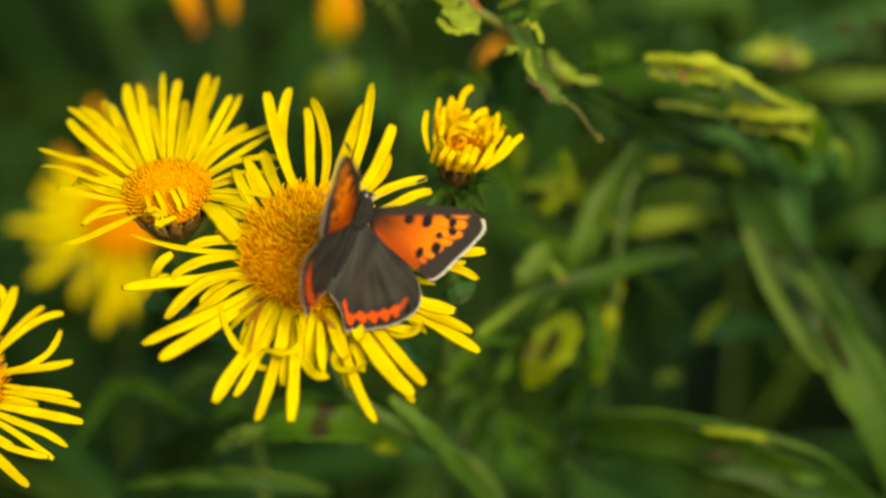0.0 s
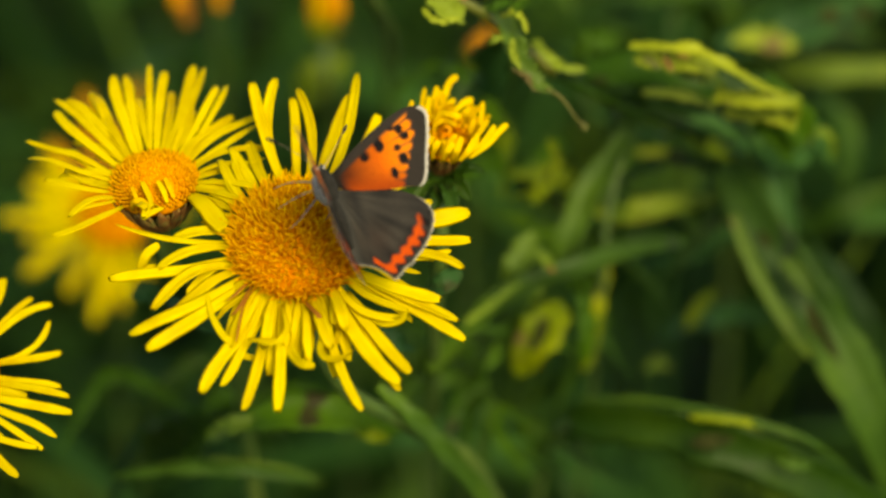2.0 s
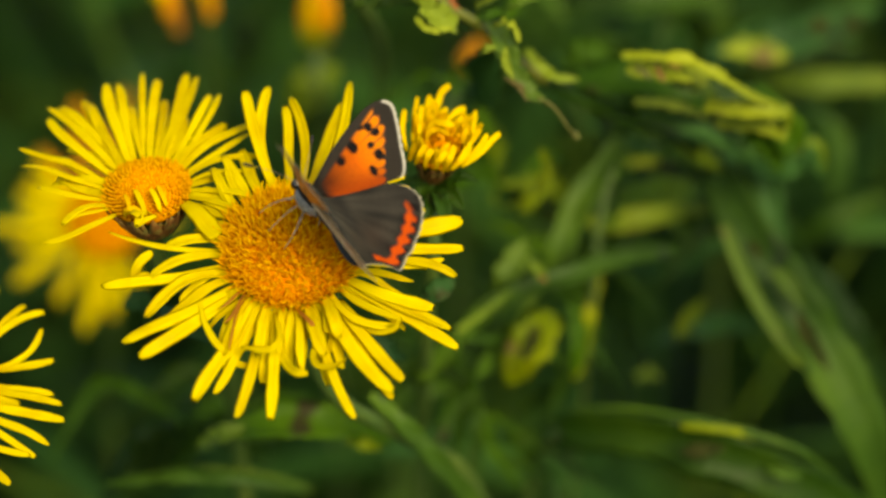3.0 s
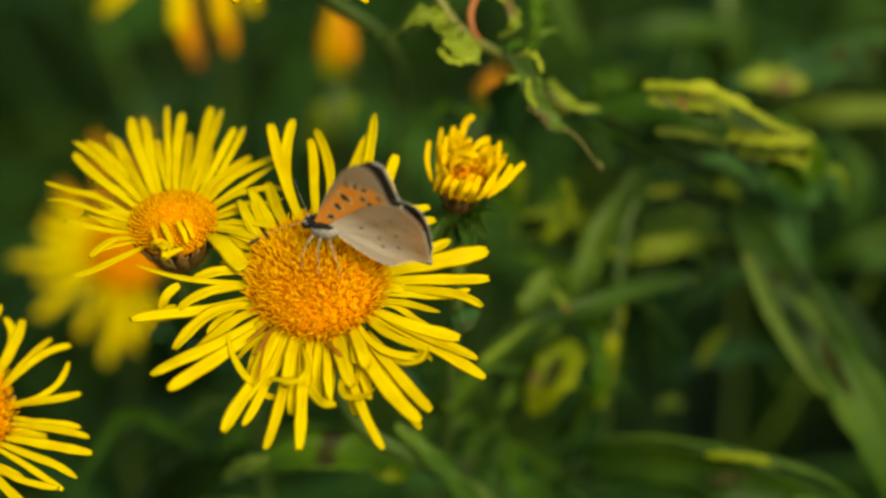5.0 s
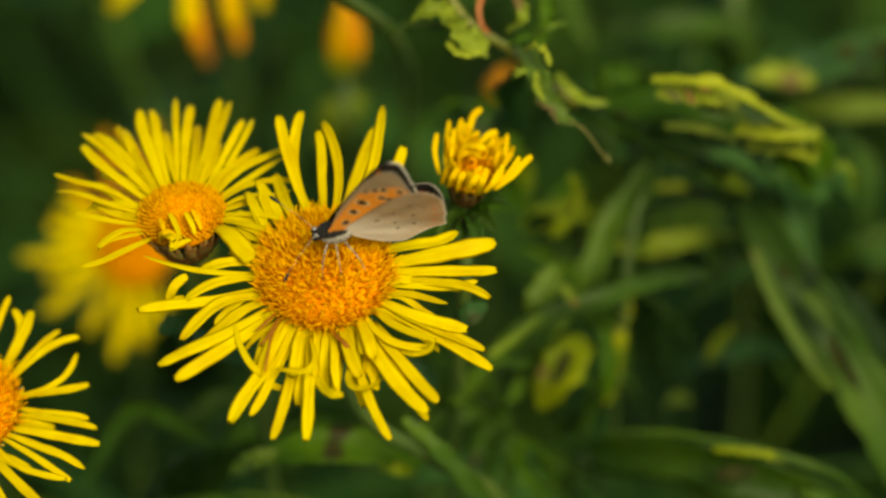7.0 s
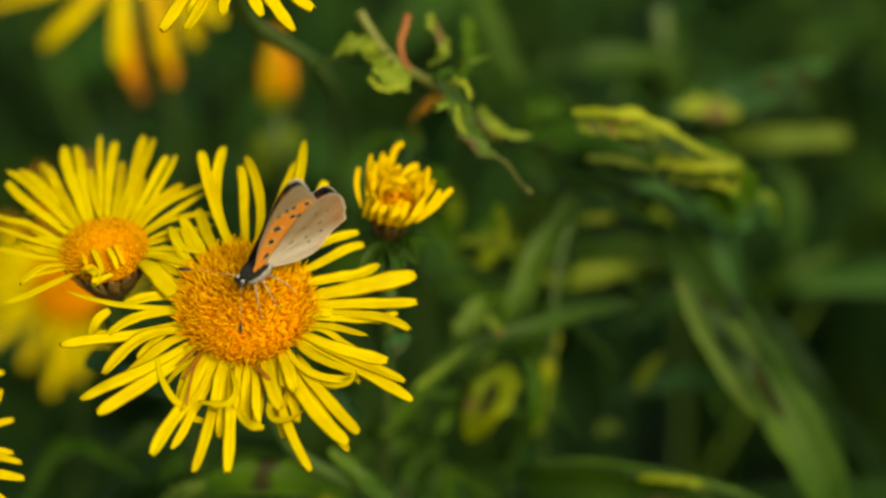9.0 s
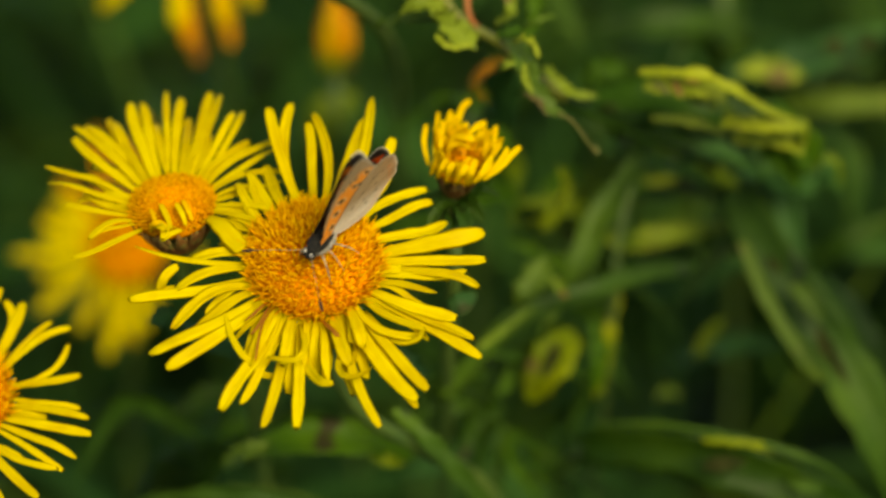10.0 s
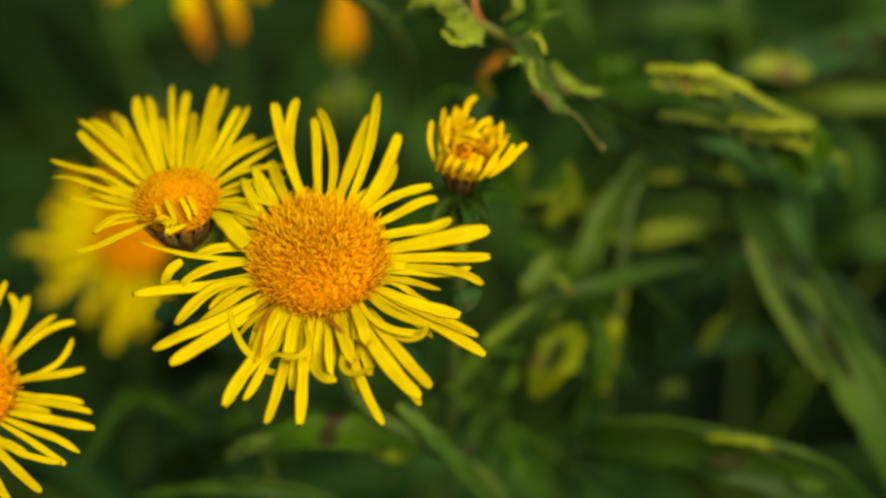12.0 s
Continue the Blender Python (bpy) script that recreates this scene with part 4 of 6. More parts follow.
def closed_bud(q, axis, length, radius, foot, via, mat_low, mat_high, label):
    """A shut or withered flower head: petals folded lengthwise round a core."""
    ax = (REF.to_3x3() @ Vector(axis)).normalized()
    plant = thing("flower_bud", Matrix.Translation(foot), label, "flower bud", "flower buds")
    rng = random.Random(int(length * 31))
    side = ax.orthogonal().normalized()
    other = ax.cross(side)
    o = Vector(foot)
    for k in range(16):
        a = 2 * math.pi * k / 16 + rng.uniform(-0.15, 0.15)
        out = side * math.cos(a) + other * math.sin(a)
        r = radius * (1 if k % 2 else 0.8) * rng.uniform(0.9, 1.1)
        pts = bezier([q + out * (0.4 * r * MM), q + (ax * length * 0.3 + out * r * 1.5) * MM, q + (ax * length * 0.75 + out * r * 0.9) * MM, q + (ax * length * rng.uniform(0.9, 1.1) + out * r * 0.25) * MM], 8)
        bag = Bag()
        bag.blade([x - o for x in pts], [out] * 9, [radius * 0.8 * MM * profile(i / 8, PETAL_WIDTH) for i in range(9)], -0.2, 0.15 * MM, 3)
        part("petal", bag, mat_low if k % 3 else mat_high, plant)
    cup = Bag()
    for k in range(12):
        a = 2 * math.pi * k / 12
        out = side * math.cos(a) + other * math.sin(a)
        pts = bezier([q - ax * 1.5 * MM - o, q + (out * radius * 1.1 - ax * 0.5) * MM - o, q + (out * radius * 1.15 + ax * length * 0.3) * MM - o], 5)
        cup.blade(pts, [out] * 6, [radius * 0.6 * MM * w for w in (0.5, 1, 1, 0.9, 0.5, 0.1)], -0.2, 0.2 * MM, 3)
    part("bract_cup", cup, LEAF_GOLD, plant, "yellow-green cup of bracts")
    stem = Bag()
    stem.tube([x - o for x in spline([q, q - ax * 8 * MM, *via, o], 24)], [1.0 * MM] * 25, 7)
    part("stem", stem, STEM, plant)


q = at(-18.1, 33.7, 378)
closed_bud(q, (0.0, 1.0, 0.25), 13.8, 3.5, ground_under(q, 0.01, 0.10), [at(-18.3, 26.1, 400), at(-19.4, -4.8, 450)], PETAL_RUST, PETAL_OLD, "shut orange bud with a yellow-green cup")
q = at(9.1, 29.3, 392)
closed_bud(q, (0.35, 0.95, 0.1), 6.6, 2.9, ground_under(q, 0.01, 0.12), [at(8.0, 18.0, 400), at(8.5, -6.7, 440)], PETAL_DRY, PETAL_RUST, "small dull orange bud half hidden behind a stem")

# ---- leafy plants round the flowers ----
STRAP = ((0, 0.5), (0.1, 0.8), (0.5, 1.0), (0.85, 0.85), (0.97, 0.6), (1, 0.3))

foot = ground_under(at(32.7, 3.7, 330), 0.0, 0.14)
crisp = thing("leafy_stem", Matrix.Translation(foot), "leafy green stem with crinkled, nibbled narrow leaves", "plant", "leafy stems")
stalk(crisp, [at(-1.4, 40.2, 294), at(0.2, 37.4, 294), at(2.3, 34.4, 295), at(5.2, 32.1, 296), at(8.5, 30.4, 298), at(12.4, 27.3, 301), at(18.7, 22.5, 306)], 0.75, STEM_OLIVE, 1.0)
stalk(crisp, [at(18.7, 22.5, 306), at(29.8, 18.2, 318), at(44.1, 13.7, 335), at(54.0, 2.1, 365), at(66.0, -30.2, 430), foot], 0.7, LEAF_SHADED, 1.0)
stalk(crisp, [at(5.5, 40.0, 296), at(5.1, 38.1, 296), at(4.4, 35.6, 295), at(4.9, 33.2, 295), at(6.6, 31.4, 297)], 0.5, STEM_RED)
leaf(crisp, [at(2.6, 33.9, 296), at(-0.2, 34.7, 293), at(-2.6, 34.9, 292), at(-5.1, 33.5, 293)], 3.2, LEAF_PALE, 5, 0.35, 0.5, 3, "", jag=0.4)
leaf(crisp, [at(-9.1, 32.9, 300), at(-5.8, 33.2, 298), at(-2.2, 33.4, 297), at(1.0, 33.7, 296)], 1.8, LEAF_FRESH, 0, 0.3, 0.5, 4, "", STRAP, jag=0.4)
leaf(crisp, [at(-0.6, 34.5, 294), at(1.5, 31.8, 291), at(3.5, 29.8, 290), at(5.4, 29.0, 291)], 4.0, LEAF_PALE, -10, 0.35, 0.5, 5, "", STRAP, jag=0.35)
leaf(crisp, [at(-0.1, 30.4, 289.5), at(1.0, 29.0, 288.5), at(2.8, 28.4, 288.5), at(5.0, 29.0, 289.5)], 1.1, LEAF_PALE, 0, 0.3, 0.3, 6, "pale turned leaf edge", STRAP, jag=0.4)
leaf(crisp, [at(10.8, 30.3, 297), at(11.9, 26.9, 292), at(12.8, 23.9, 290), at(14.2, 21.1, 289), at(15.9, 19.3, 289), at(17.8, 19.0, 290)], 3.6, LEAF_FRESH, -10, 0.3, 0.7, 7, "bright green leaf with a nibbled edge", STRAP, jag=0.5)
leaf(crisp, [at(10.6, 29.4, 292), at(12.2, 29.7, 290), at(13.5, 29.0, 290), at(14.2, 27.1, 290)], 0.9, LEAF_PALE, 0, 0.3, 0.5, 16, "pale nibbled leaf margin", STRAP, jag=0.6)
leaf(crisp, [at(8.9, 25.4, 290), at(9.8, 26.0, 289), at(11.0, 26.5, 290)], 1.2, LEAF_PALE, 0, 0.3, 0.4, 17, "", jag=0.5)
stalk(crisp, [at(16.8, 19.3, 289.5), at(18.6, 18.4, 290), at(19.9, 17.0, 290.5), at(21.0, 15.4, 291), at(22.2, 14.2, 292)], 0.34, LEAF_DRY)
stalk(crisp, [at(21.8, 14.7, 291.8), at(22.2, 14.2, 292), at(22.6, 13.8, 292)], 0.6, LEAF_DRY, 0.8)
leaf(crisp, [at(12.2, 26.3, 289), at(12.3, 23.9, 288.5), at(13.3, 21.9, 288)], 1.3, LEAF_PALE, 0, 0.2, 0.4, 12, "", jag=0.5)
leaf(crisp, [at(8.7, 40.0, 296), at(9.1, 37.8, 294), at(10.3, 35.5, 293), at(10.3, 33.6, 293), at(8.3, 32.2, 295)], 1.8, LEAF_PALE, 10, 0.3, 0.5, 9, "yellow-olive curled leaf", STRAP, jag=0.4)
leaf(crisp, [at(7.8, 30.4, 298), at(10.2, 31.3, 297), at(12.2, 32.2, 298)], 1.6, LEAF, 10, 0.3, 0.5, 10, "", jag=0.4)
leaf(crisp, [at(14.4, 41.7, 312), at(14.9, 38.3, 312), at(15.0, 34.9, 311), at(13.3, 31.6, 308)], 2.5, LEAF, 10, 0.3, 0.5, 18, "", STRAP, jag=0.3)
leaf(crisp, [at(12.3, 31.9, 300), at(14.6, 33.3, 298), at(17.4, 34.2, 300)], 1.0, LEAF_FRESH, 10, 0.3, 0.3, 11, "", jag=0.4)
leaf(crisp, [at(15.7, 27.0, 302), at(17.4, 24.8, 300), at(19.8, 22.9, 302), at(23.7, 23.1, 308)], 1.6, LEAF_PALE, 10, 0.3, 0.4, 13, "", STRAP, jag=0.3)
leaf(crisp, [at(11.1, 27.7, 300), at(9.8, 24.6, 312), at(8.5, 18.6, 325), at(6.0, 12.9, 338)], 6.5, LEAF_BLUE, 0, 0.2, 0.2, 15)

foot = ground_under(at(51.8, 2.0, 350), 0.02, 0.15)
curled = thing("leafy_stem", Matrix.Translation(foot), "green stem with broad curled leaves and gnawed brown spots", "plant", "leafy stems")
stalk(curled, [at(20.2, 25.1, 330), at(29.7, 22.0, 336), at(42.5, 16.7, 344), at(51.1, 10.4, 345), at(60.6, -6.0, 375), at(71.8, -41.9, 430), foot], 0.7, LEAF_SHADED)
leaf(curled, [at(30.5, 24.2, 306), at(34.7, 24.0, 305), at(38.8, 24.0, 305), at(42.7, 22.8, 307)], 4.1, LEAF_PALE, -8, 0.2, 0.5, 24, "gnawed yellow-green leaf face", STRAP, jag=0.3)
leaf(curled, [at(37.3, 22.5, 309), at(40.1, 22.2, 308), at(42.9, 21.1, 309), at(44.1, 19.2, 310)], 2.3, LEAF_FRESH, 0, 0.2, 0.4, 26, "", STRAP, jag=0.3)
leaf(curled, [at(42.4, 19.3, 309), at(46.5, 18.6, 307), at(50.5, 18.1, 306), at(54.4, 17.9, 307)], 3.0, LEAF_PALE, 0, 0.25, 0.2, 45, "", STRAP, jag=0.12)
leaf(curled, [at(29.6, 26.4, 305), at(33.7, 26.0, 303), at(37.9, 25.7, 302), at(41.4, 24.5, 302), at(45.1, 22.2, 303), at(48.9, 20.3, 305), at(53.4, 19.2, 308)], 2.0, LEAF_PALE, 0, 0.2, 0.4, 21, "yellow-green rolled leaf edge", STRAP, jag=0.3)
leaf(curled, [at(24.1, 23.7, 322), at(34.2, 23.0, 319), at(44.6, 20.8, 319), at(53.6, 18.4, 321), at(58.9, 13.3, 326)], 7.5, LEAF, 8, 0.25, 0.8, 23, "curled green leaf with gnawed brown spots", STRAP)
leaf(curled, [at(30.6, 20.0, 326), at(39.2, 19.0, 324), at(44.6, 17.7, 325), at(52.4, 12.6, 330)], 5.0, LEAF, -20, 0.3, 0.6, 25)
leaf(curled, [at(47.8, 10.0, 335), at(51.9, 0.9, 331), at(55.8, -6.4, 329), at(60.5, -13.7, 328), at(64.8, -20.9, 328), at(70.3, -31.0, 330), at(76.5, -45.4, 338)], 9.7, LEAF_SLATE, 18, 0.22, 0.4, 27, "long green blade with dark blotches and a bright edge", STRAP, jag=0.12)
leaf(curled, [at(47.7, 1.8, 326), at(50.1, -4.9, 325), at(53.7, -12.0, 324), at(58.0, -17.9, 324), at(60.1, -20.1, 325)], 2.6, LEAF_FRESH, 18, 0.2, 0.2, 28, "bright folded leaf margin", STRAP, jag=0.2)
leaf(curled, [at(55.0, -4.9, 325), at(57.2, -7.3, 324), at(59.9, -10.9, 324)], 3.0, LEAF_FRESH, 18, 0.2, 0.2, 129, "", jag=0.2)
leaf(curled, [at(52.2, 13.0, 340), at(57.8, 10.1, 335), at(62.1, 13.7, 334), at(65.6, 9.3, 338)], 5.0, LEAF_BLUE, 10, 0.3, 0.6, 29)
leaf(curled, [at(64.1, -3.7, 350), at(70.2, -11.4, 352), at(75.7, -25.0, 356), at(79.6, -35.0, 360)], 7.0, LEAF_SHADED, -10, 0.2, 0.3, 30)

foot = ground_under(at(19.9, -23.9, 340), 0.0, 0.12)
spotted = thing("leafy_stem", Matrix.Translation(foot), "upright stem with narrow leaves and a yellowing spotted leaf", "plant", "leafy stems")
stalk(spotted, [at(31.9, 15.3, 330), at(28.9, 1.9, 332), at(28.3, -10.8, 336), at(27.8, -23.4, 346), at(27.7, -41.0, 370), foot], 0.6)
leaf(spotted, [at(33.3, 17.2, 330), at(29.2, 10.5, 329), at(24.6, 3.8, 327), at(22.1, -2.0, 326), at(21.0, -6.0, 327)], 5.0, LEAF_SLATE, 10, 0.25, 0.3, 33, "long slate-green leaf", STRAP, jag=0.15)
leaf(spotted, [at(0.4, -22.4, 322), at(6.4, -15.3, 319), at(12.2, -10.2, 318), at(17.6, -7.6, 318), at(23.5, -6.0, 319), at(29.9, -4.0, 322), at(41.0, -2.1, 328)], 3.5, LEAF_SLATE, 10, 0.25, 0.3, 34, "long slate-green leaf crossing the stem", STRAP, jag=0.15)
leaf(spotted, [at(6.0, -14.5, 316), at(8.8, -12.5, 316), at(11.4, -10.6, 316), at(14.4, -8.2, 316)], 1.3, LEAF_FRESH, 0, 0.2, 0.2, 38, "pale folded leaf margin", STRAP, jag=0.2)
leaf(spotted, [at(16.6, -0.6, 322), at(15.3, -3.7, 321), at(13.5, -6.8, 320), at(12.0, -9.6, 322)], 5.1, LEAF_FRESH, 10, 0.2, 0.3, 35, "", jag=0.3)
leaf(spotted, [at(17.1, -3.6, 314), at(18.2, -5.0, 314), at(19.4, -6.9, 314)], 2.0, LEAF_FRESH, 10, 0.2, 0.3, 36, "", jag=0.4)
leaf(spotted, [at(18.3, -5.8, 313), at(18.8, -6.2, 313), at(19.4, -6.8, 313)], 0.8, GNAWED, 10, 0.2, 0.3, 43, "brown gnawed patch", jag=0.4)
leaf(spotted, [at(19.0, 13.7, 325), at(20.6, 9.7, 322), at(18.0, 6.2, 322), at(12.9, 4.1, 326)], 3.2, LEAF_GOLD, 50, 0.2, 0.3, 37)
leaf(spotted, [at(29.1, 1.0, 340), at(36.5, 2.7, 340), at(48.1, 4.2, 344)], 4.2, LEAF_FRESH, 12, 0.2, 0.3, 39)
leaf(spotted, [at(29.1, -3.6, 345), at(36.2, -2.3, 346), at(44.2, -2.8, 350)], 4.5, LEAF_SHADED, 30, 0.2, 0.3, 40)
leaf(spotted, [at(31.6, 10.8, 358), at(39.4, 11.7, 358), at(44.5, 10.8, 360)], 4.0, LEAF, -10, 0.2, 0.2, 42)

leaf(spotted, [at(29.1, -6.2, 336), at(28.1, -10.8, 336), at(27.0, -17.2, 336), at(25.4, -23.1, 336)], 2.0, LEAF_GOLD, 10, 0.2, 0.3, 131, "", STRAP, jag=0.4)
leaf(spotted, [at(24.5, -10.7, 332), at(25.7, -16.1, 331), at(25.2, -22.5, 334)], 3.0, LEAF, 10, 0.2, 0.5, 132, jag=0.5)
leaf(spotted, [at(19.3, 8.1, 330), at(20.3, 10.8, 328), at(19.5, 13.5, 330)], 1.5, LEAF_LIME, 10, 0.2, 0.3, 133, jag=0.3)
leaf(spotted, [at(16.5, 3.7, 330), at(17.9, 5.4, 329), at(19.9, 7.7, 330)], 2.6, LEAF_GOLD, 10, 0.2, 0.3, 134, jag=0.4)
leaf(spotted, [at(19.6, -6.4, 320), at(17.8, -9.2, 318), at(15.3, -12.9, 320)], 1.5, LEAF_FRESH, 20, 0.2, 0.3, 135, jag=0.4)
leaf(curled, [at(59.8, 12.6, 330), at(61.0, 14.7, 328), at(63.3, 13.9, 329), at(64.5, 10.0, 333)], 1.5, LEAF_FRESH, 10, 0.2, 0.3, 136, jag=0.3)
leaf(curled, [at(22.8, 25.9, 328), at(26.2, 28.5, 326), at(29.9, 28.4, 328)], 4.2, LEAF, 10, 0.25, 0.8, 137, jag=0.6)
leaf(curled, [at(47.7, 18.0, 322), at(52.9, 14.9, 322), at(56.7, 9.8, 326)], 6.0, LEAF, 0, 0.25, 0.8, 138, jag=0.5)
leaf(curled, [at(33.2, 17.3, 335), at(36.7, 16.2, 333), at(39.7, 14.2, 336)], 2.2, LEAF_FRESH, 0, 0.25, 0.5, 139, jag=0.5)

foot = ground_under(at(28.3, -34.8, 330), 0.0, 0.08)
low = thing("leafy_stem", Matrix.Translation(foot), "low broad green leaves with pale margins and brown marks", "plant", "leafy stems")
stalk(low, [at(23.0, -31.4, 332), at(20.2, -36.4, 345), at(19.4, -47.4, 365), foot], 1.1)
leaf(low, [at(22.5, -30.5, 330), at(34.4, -30.3, 320), at(45.9, -32.9, 316), at(57.4, -37.8, 318), at(73.9, -45.9, 326)], 8.0, LEAF_SHADED, 34, 0.2, 0.5, 51, "broad green leaf with brown marks", STRAP)
leaf(low, [at(39.7, -32.3, 313), at(42.4, -31.9, 312), at(46.3, -31.5, 313)], 2.6, PATCH, 14, 0.2, 0.3, 52, "brown mark on the leaf")
leaf(low, [at(23.7, -27.0, 328), at(35.0, -26.5, 318), at(47.5, -28.8, 315), at(57.9, -32.3, 316), at(65.1, -37.5, 322)], 1.2, LEAF_SLATE, 10, 0.2, 0.2, 54, "", STRAP)
leaf(low, [at(52.6, -34.9, 315), at(55.0, -35.5, 314), at(58.2, -36.0, 315)], 2.0, LEAF_SLATE, 10, 0.2, 0.2, 56, "pale mark on the leaf")
leaf(low, [at(39.8, -28.5, 315), at(43.1, -28.7, 314), at(47.8, -29.3, 314), at(50.9, -30.4, 316)], 1.3, LEAF_GOLD, 5, 0.2, 0.2, 53, "pale folded leaf margin", STRAP)
leaf(low, [at(-6.8, -22.7, 300), at(-2.0, -27.3, 302), at(3.8, -33.9, 306), at(9.8, -41.4, 312)], 3.4, LEAF_SLATE, -8, 0.3, 0.4, 55, "", STRAP)
leaf(low, [at(20.2, -36.4, 345), at(10.7, -32.2, 340), at(3.3, -33.1, 340), at(-6.0, -36.4, 345)], 6.5, LEAF_BLUE, 5, 0.2, 0.2, 57)

foot = ground_under(at(-23.6, -34.8, 330), 0.0, 0.10)
left_low = thing("leafy_stem", Matrix.Translation(foot), "soft green leaves low under the flower heads", "plant", "leafy stems")
stalk(left_low, [at(-29.1, -13.4, 312), at(-29.4, -22.8, 325), at(-29.4, -35.5, 345), foot], 1.0)
leaf(left_low, [at(-3.8, -31.0, 318), at(-12.1, -27.7, 310), at(-23.7, -27.9, 308), at(-32.7, -32.3, 314)], 6.5, LEAF, 6, 0.2, 0.4, 61)
leaf(left_low, [at(-47.8, -37.8, 318), at(-35.9, -35.6, 312), at(-25.7, -36.1, 312), at(-15.8, -38.5, 316)], 2.6, LEAF_SLATE, 35, 0.2, 0.4, 63)
leaf(left_low, [at(-43.8, -38.7, 334), at(-33.7, -37.5, 332), at(-24.7, -38.4, 332), at(-16.7, -41.0, 335)], 1.7, LEAF_FRESH, 30, 0.2, 0.4, 64, "pale folded leaf margin", STRAP)
leaf(left_low, [at(-32.5, -31.3, 311), at(-28.7, -29.1, 308), at(-23.8, -28.1, 309)], 3.2, LEAF_FRESH, 5, 0.2, 0.3, 66, "bright rounded leaf tip")
leaf(left_low, [at(-10.5, -30.4, 312), at(-7.9, -30.8, 311), at(-5.0, -31.8, 314)], 2.0, LEAF_GOLD, 5, 0.2, 0.3, 68, "pale leaf tip")
leaf(left_low, [at(-22.8, -15.2, 296), at(-28.2, -13.1, 294), at(-33.2, -12.0, 296), at(-36.9, -9.7, 300)], 4.8, LEAF_BLUE, 10, 0.2, 0.3, 65)
leaf(left_low, [at(0.5, -9.4, 290), at(2.8, -7.3, 288), at(5.3, -5.8, 290)], 3.2, LEAF_BLUE, 10, 0.2, 0.2, 67)
leaf(left_low, [at(-6.6, -12.6, 292), at(-3.5, -15.8, 292), at(-1.5, -16.8, 296)], 2.6, LEAF_BLUE, 0, 0.2, 0.2, 69)
leaf(left_low, [at(-41.2, -9.5, 296), at(-38.8, -9.1, 296), at(-37.7, -12.9, 300)], 3.6, LEAF_BLUE, 0, 0.2, 0.2, 71)

foot = ground_under(at(72.2, 31.6, 400), 0.02, 0.15)
behind = thing("leafy_stem", Matrix.Translation(foot), "tall blue-green leafy stem standing farther back", "plant", "leafy stems")
stalk(behind, [at(54.2, 53.7, 395), at(55.4, 37.0, 400), at(58.8, 16.1, 420), at(67.0, -20.3, 470), foot], 1.6)
leaf(behind, [at(55.4, 21.8, 400), at(53.7, 34.4, 395), at(54.7, 45.1, 395), at(58.1, 54.3, 400)], 9.0, LEAF_SHADED, 0, 0.2, 0.3, 81)
leaf(behind, [at(52.8, 32.5, 385), at(61.1, 33.9, 378), at(71.3, 36.0, 378), at(85.0, 41.7, 384)], 8.5, LEAF_BLUE, 10, 0.2, 0.3, 83)
leaf(behind, [at(54.8, 34.5, 384), at(59.1, 32.2, 372), at(66.9, 32.1, 376)], 5.0, LEAF_GOLD, 10, 0.2, 0.3, 84)
leaf(behind, [at(18.7, 35.2, 392), at(30.9, 40.8, 385), at(45.5, 42.9, 385), at(57.0, 42.6, 392)], 6.5, LEAF_SLATE, 10, 0.2, 0.3, 85)
leaf(behind, [at(64.9, 27.7, 386), at(72.9, 27.5, 384), at(87.9, 28.0, 386)], 4.8, LEAF_FRESH, 10, 0.2, 0.3, 87, "", STRAP, jag=0.2)
leaf(behind, [at(68.5, -2.0, 385), at(75.8, 2.2, 380), at(87.0, 7.4, 384)], 4.6, LEAF_SHADED, 10, 0.2, 0.2, 89)
leaf(behind, [at(-24.3, 21.8, 400), at(-21.3, 25.8, 395), at(-15.5, 31.4, 398)], 8.0, LEAF_GOLD, 10, 0.2, 0.2, 91)

leaf(curled, [at(31.2, 24.3, 301), at(32.5, 23.7, 301), at(33.7, 22.7, 301)], 1.3, LEAF_DRY, 0, 0.2, 0.3, 22, "brown gnawed patch", jag=0.4)
leaf(curled, [at(34.3, 24.6, 301), at(34.8, 23.5, 301), at(35.6, 22.4, 301)], 1.2, GNAWED, 0, 0.2, 0.3, 23, "brown gnawed patch", jag=0.5)
leaf(curled, [at(36.1, 24.8, 301), at(36.9, 24.6, 301), at(38.0, 24.5, 301)], 0.6, GNAWED, 0, 0.2, 0.3, 25, "brown gnawed patch", jag=0.5)
leaf(curled, [at(32.4, 20.1, 314), at(36.7, 19.9, 314), at(40.5, 18.9, 314), at(43.7, 17.5, 314)], 1.5, LEAF_PALE, 0, 0.25, 0.2, 44, "", STRAP, jag=0.12)
leaf(curled, [at(44.4, 17.4, 312), at(48.4, 16.7, 311), at(52.0, 15.9, 310), at(54.8, 14.6, 311)], 4.2, LEAF_PALE, 0, 0.25, 0.2, 46, "", STRAP, jag=0.12)
leaf(curled, [at(53.4, 19.5, 308), at(54.4, 18.5, 308), at(54.6, 16.7, 310), at(54.6, 14.7, 313)], 1.8, LEAF_PALE, 0, 0.25, 0.2, 47, "drooping leaf tip", STRAP, jag=0.12)
leaf(curled, [at(41.5, 14.7, 336), at(45.1, 12.7, 336), at(49.3, 10.3, 336)], 2.4, LEAF_LIME, 10, 0.2, 0.3, 48, "", jag=0.3)
leaf(curled, [at(34.3, 12.0, 345), at(38.2, 11.1, 345), at(42.4, 11.7, 345)], 3.2, LEAF_PALE, 10, 0.2, 0.3, 49, "", jag=0.3)
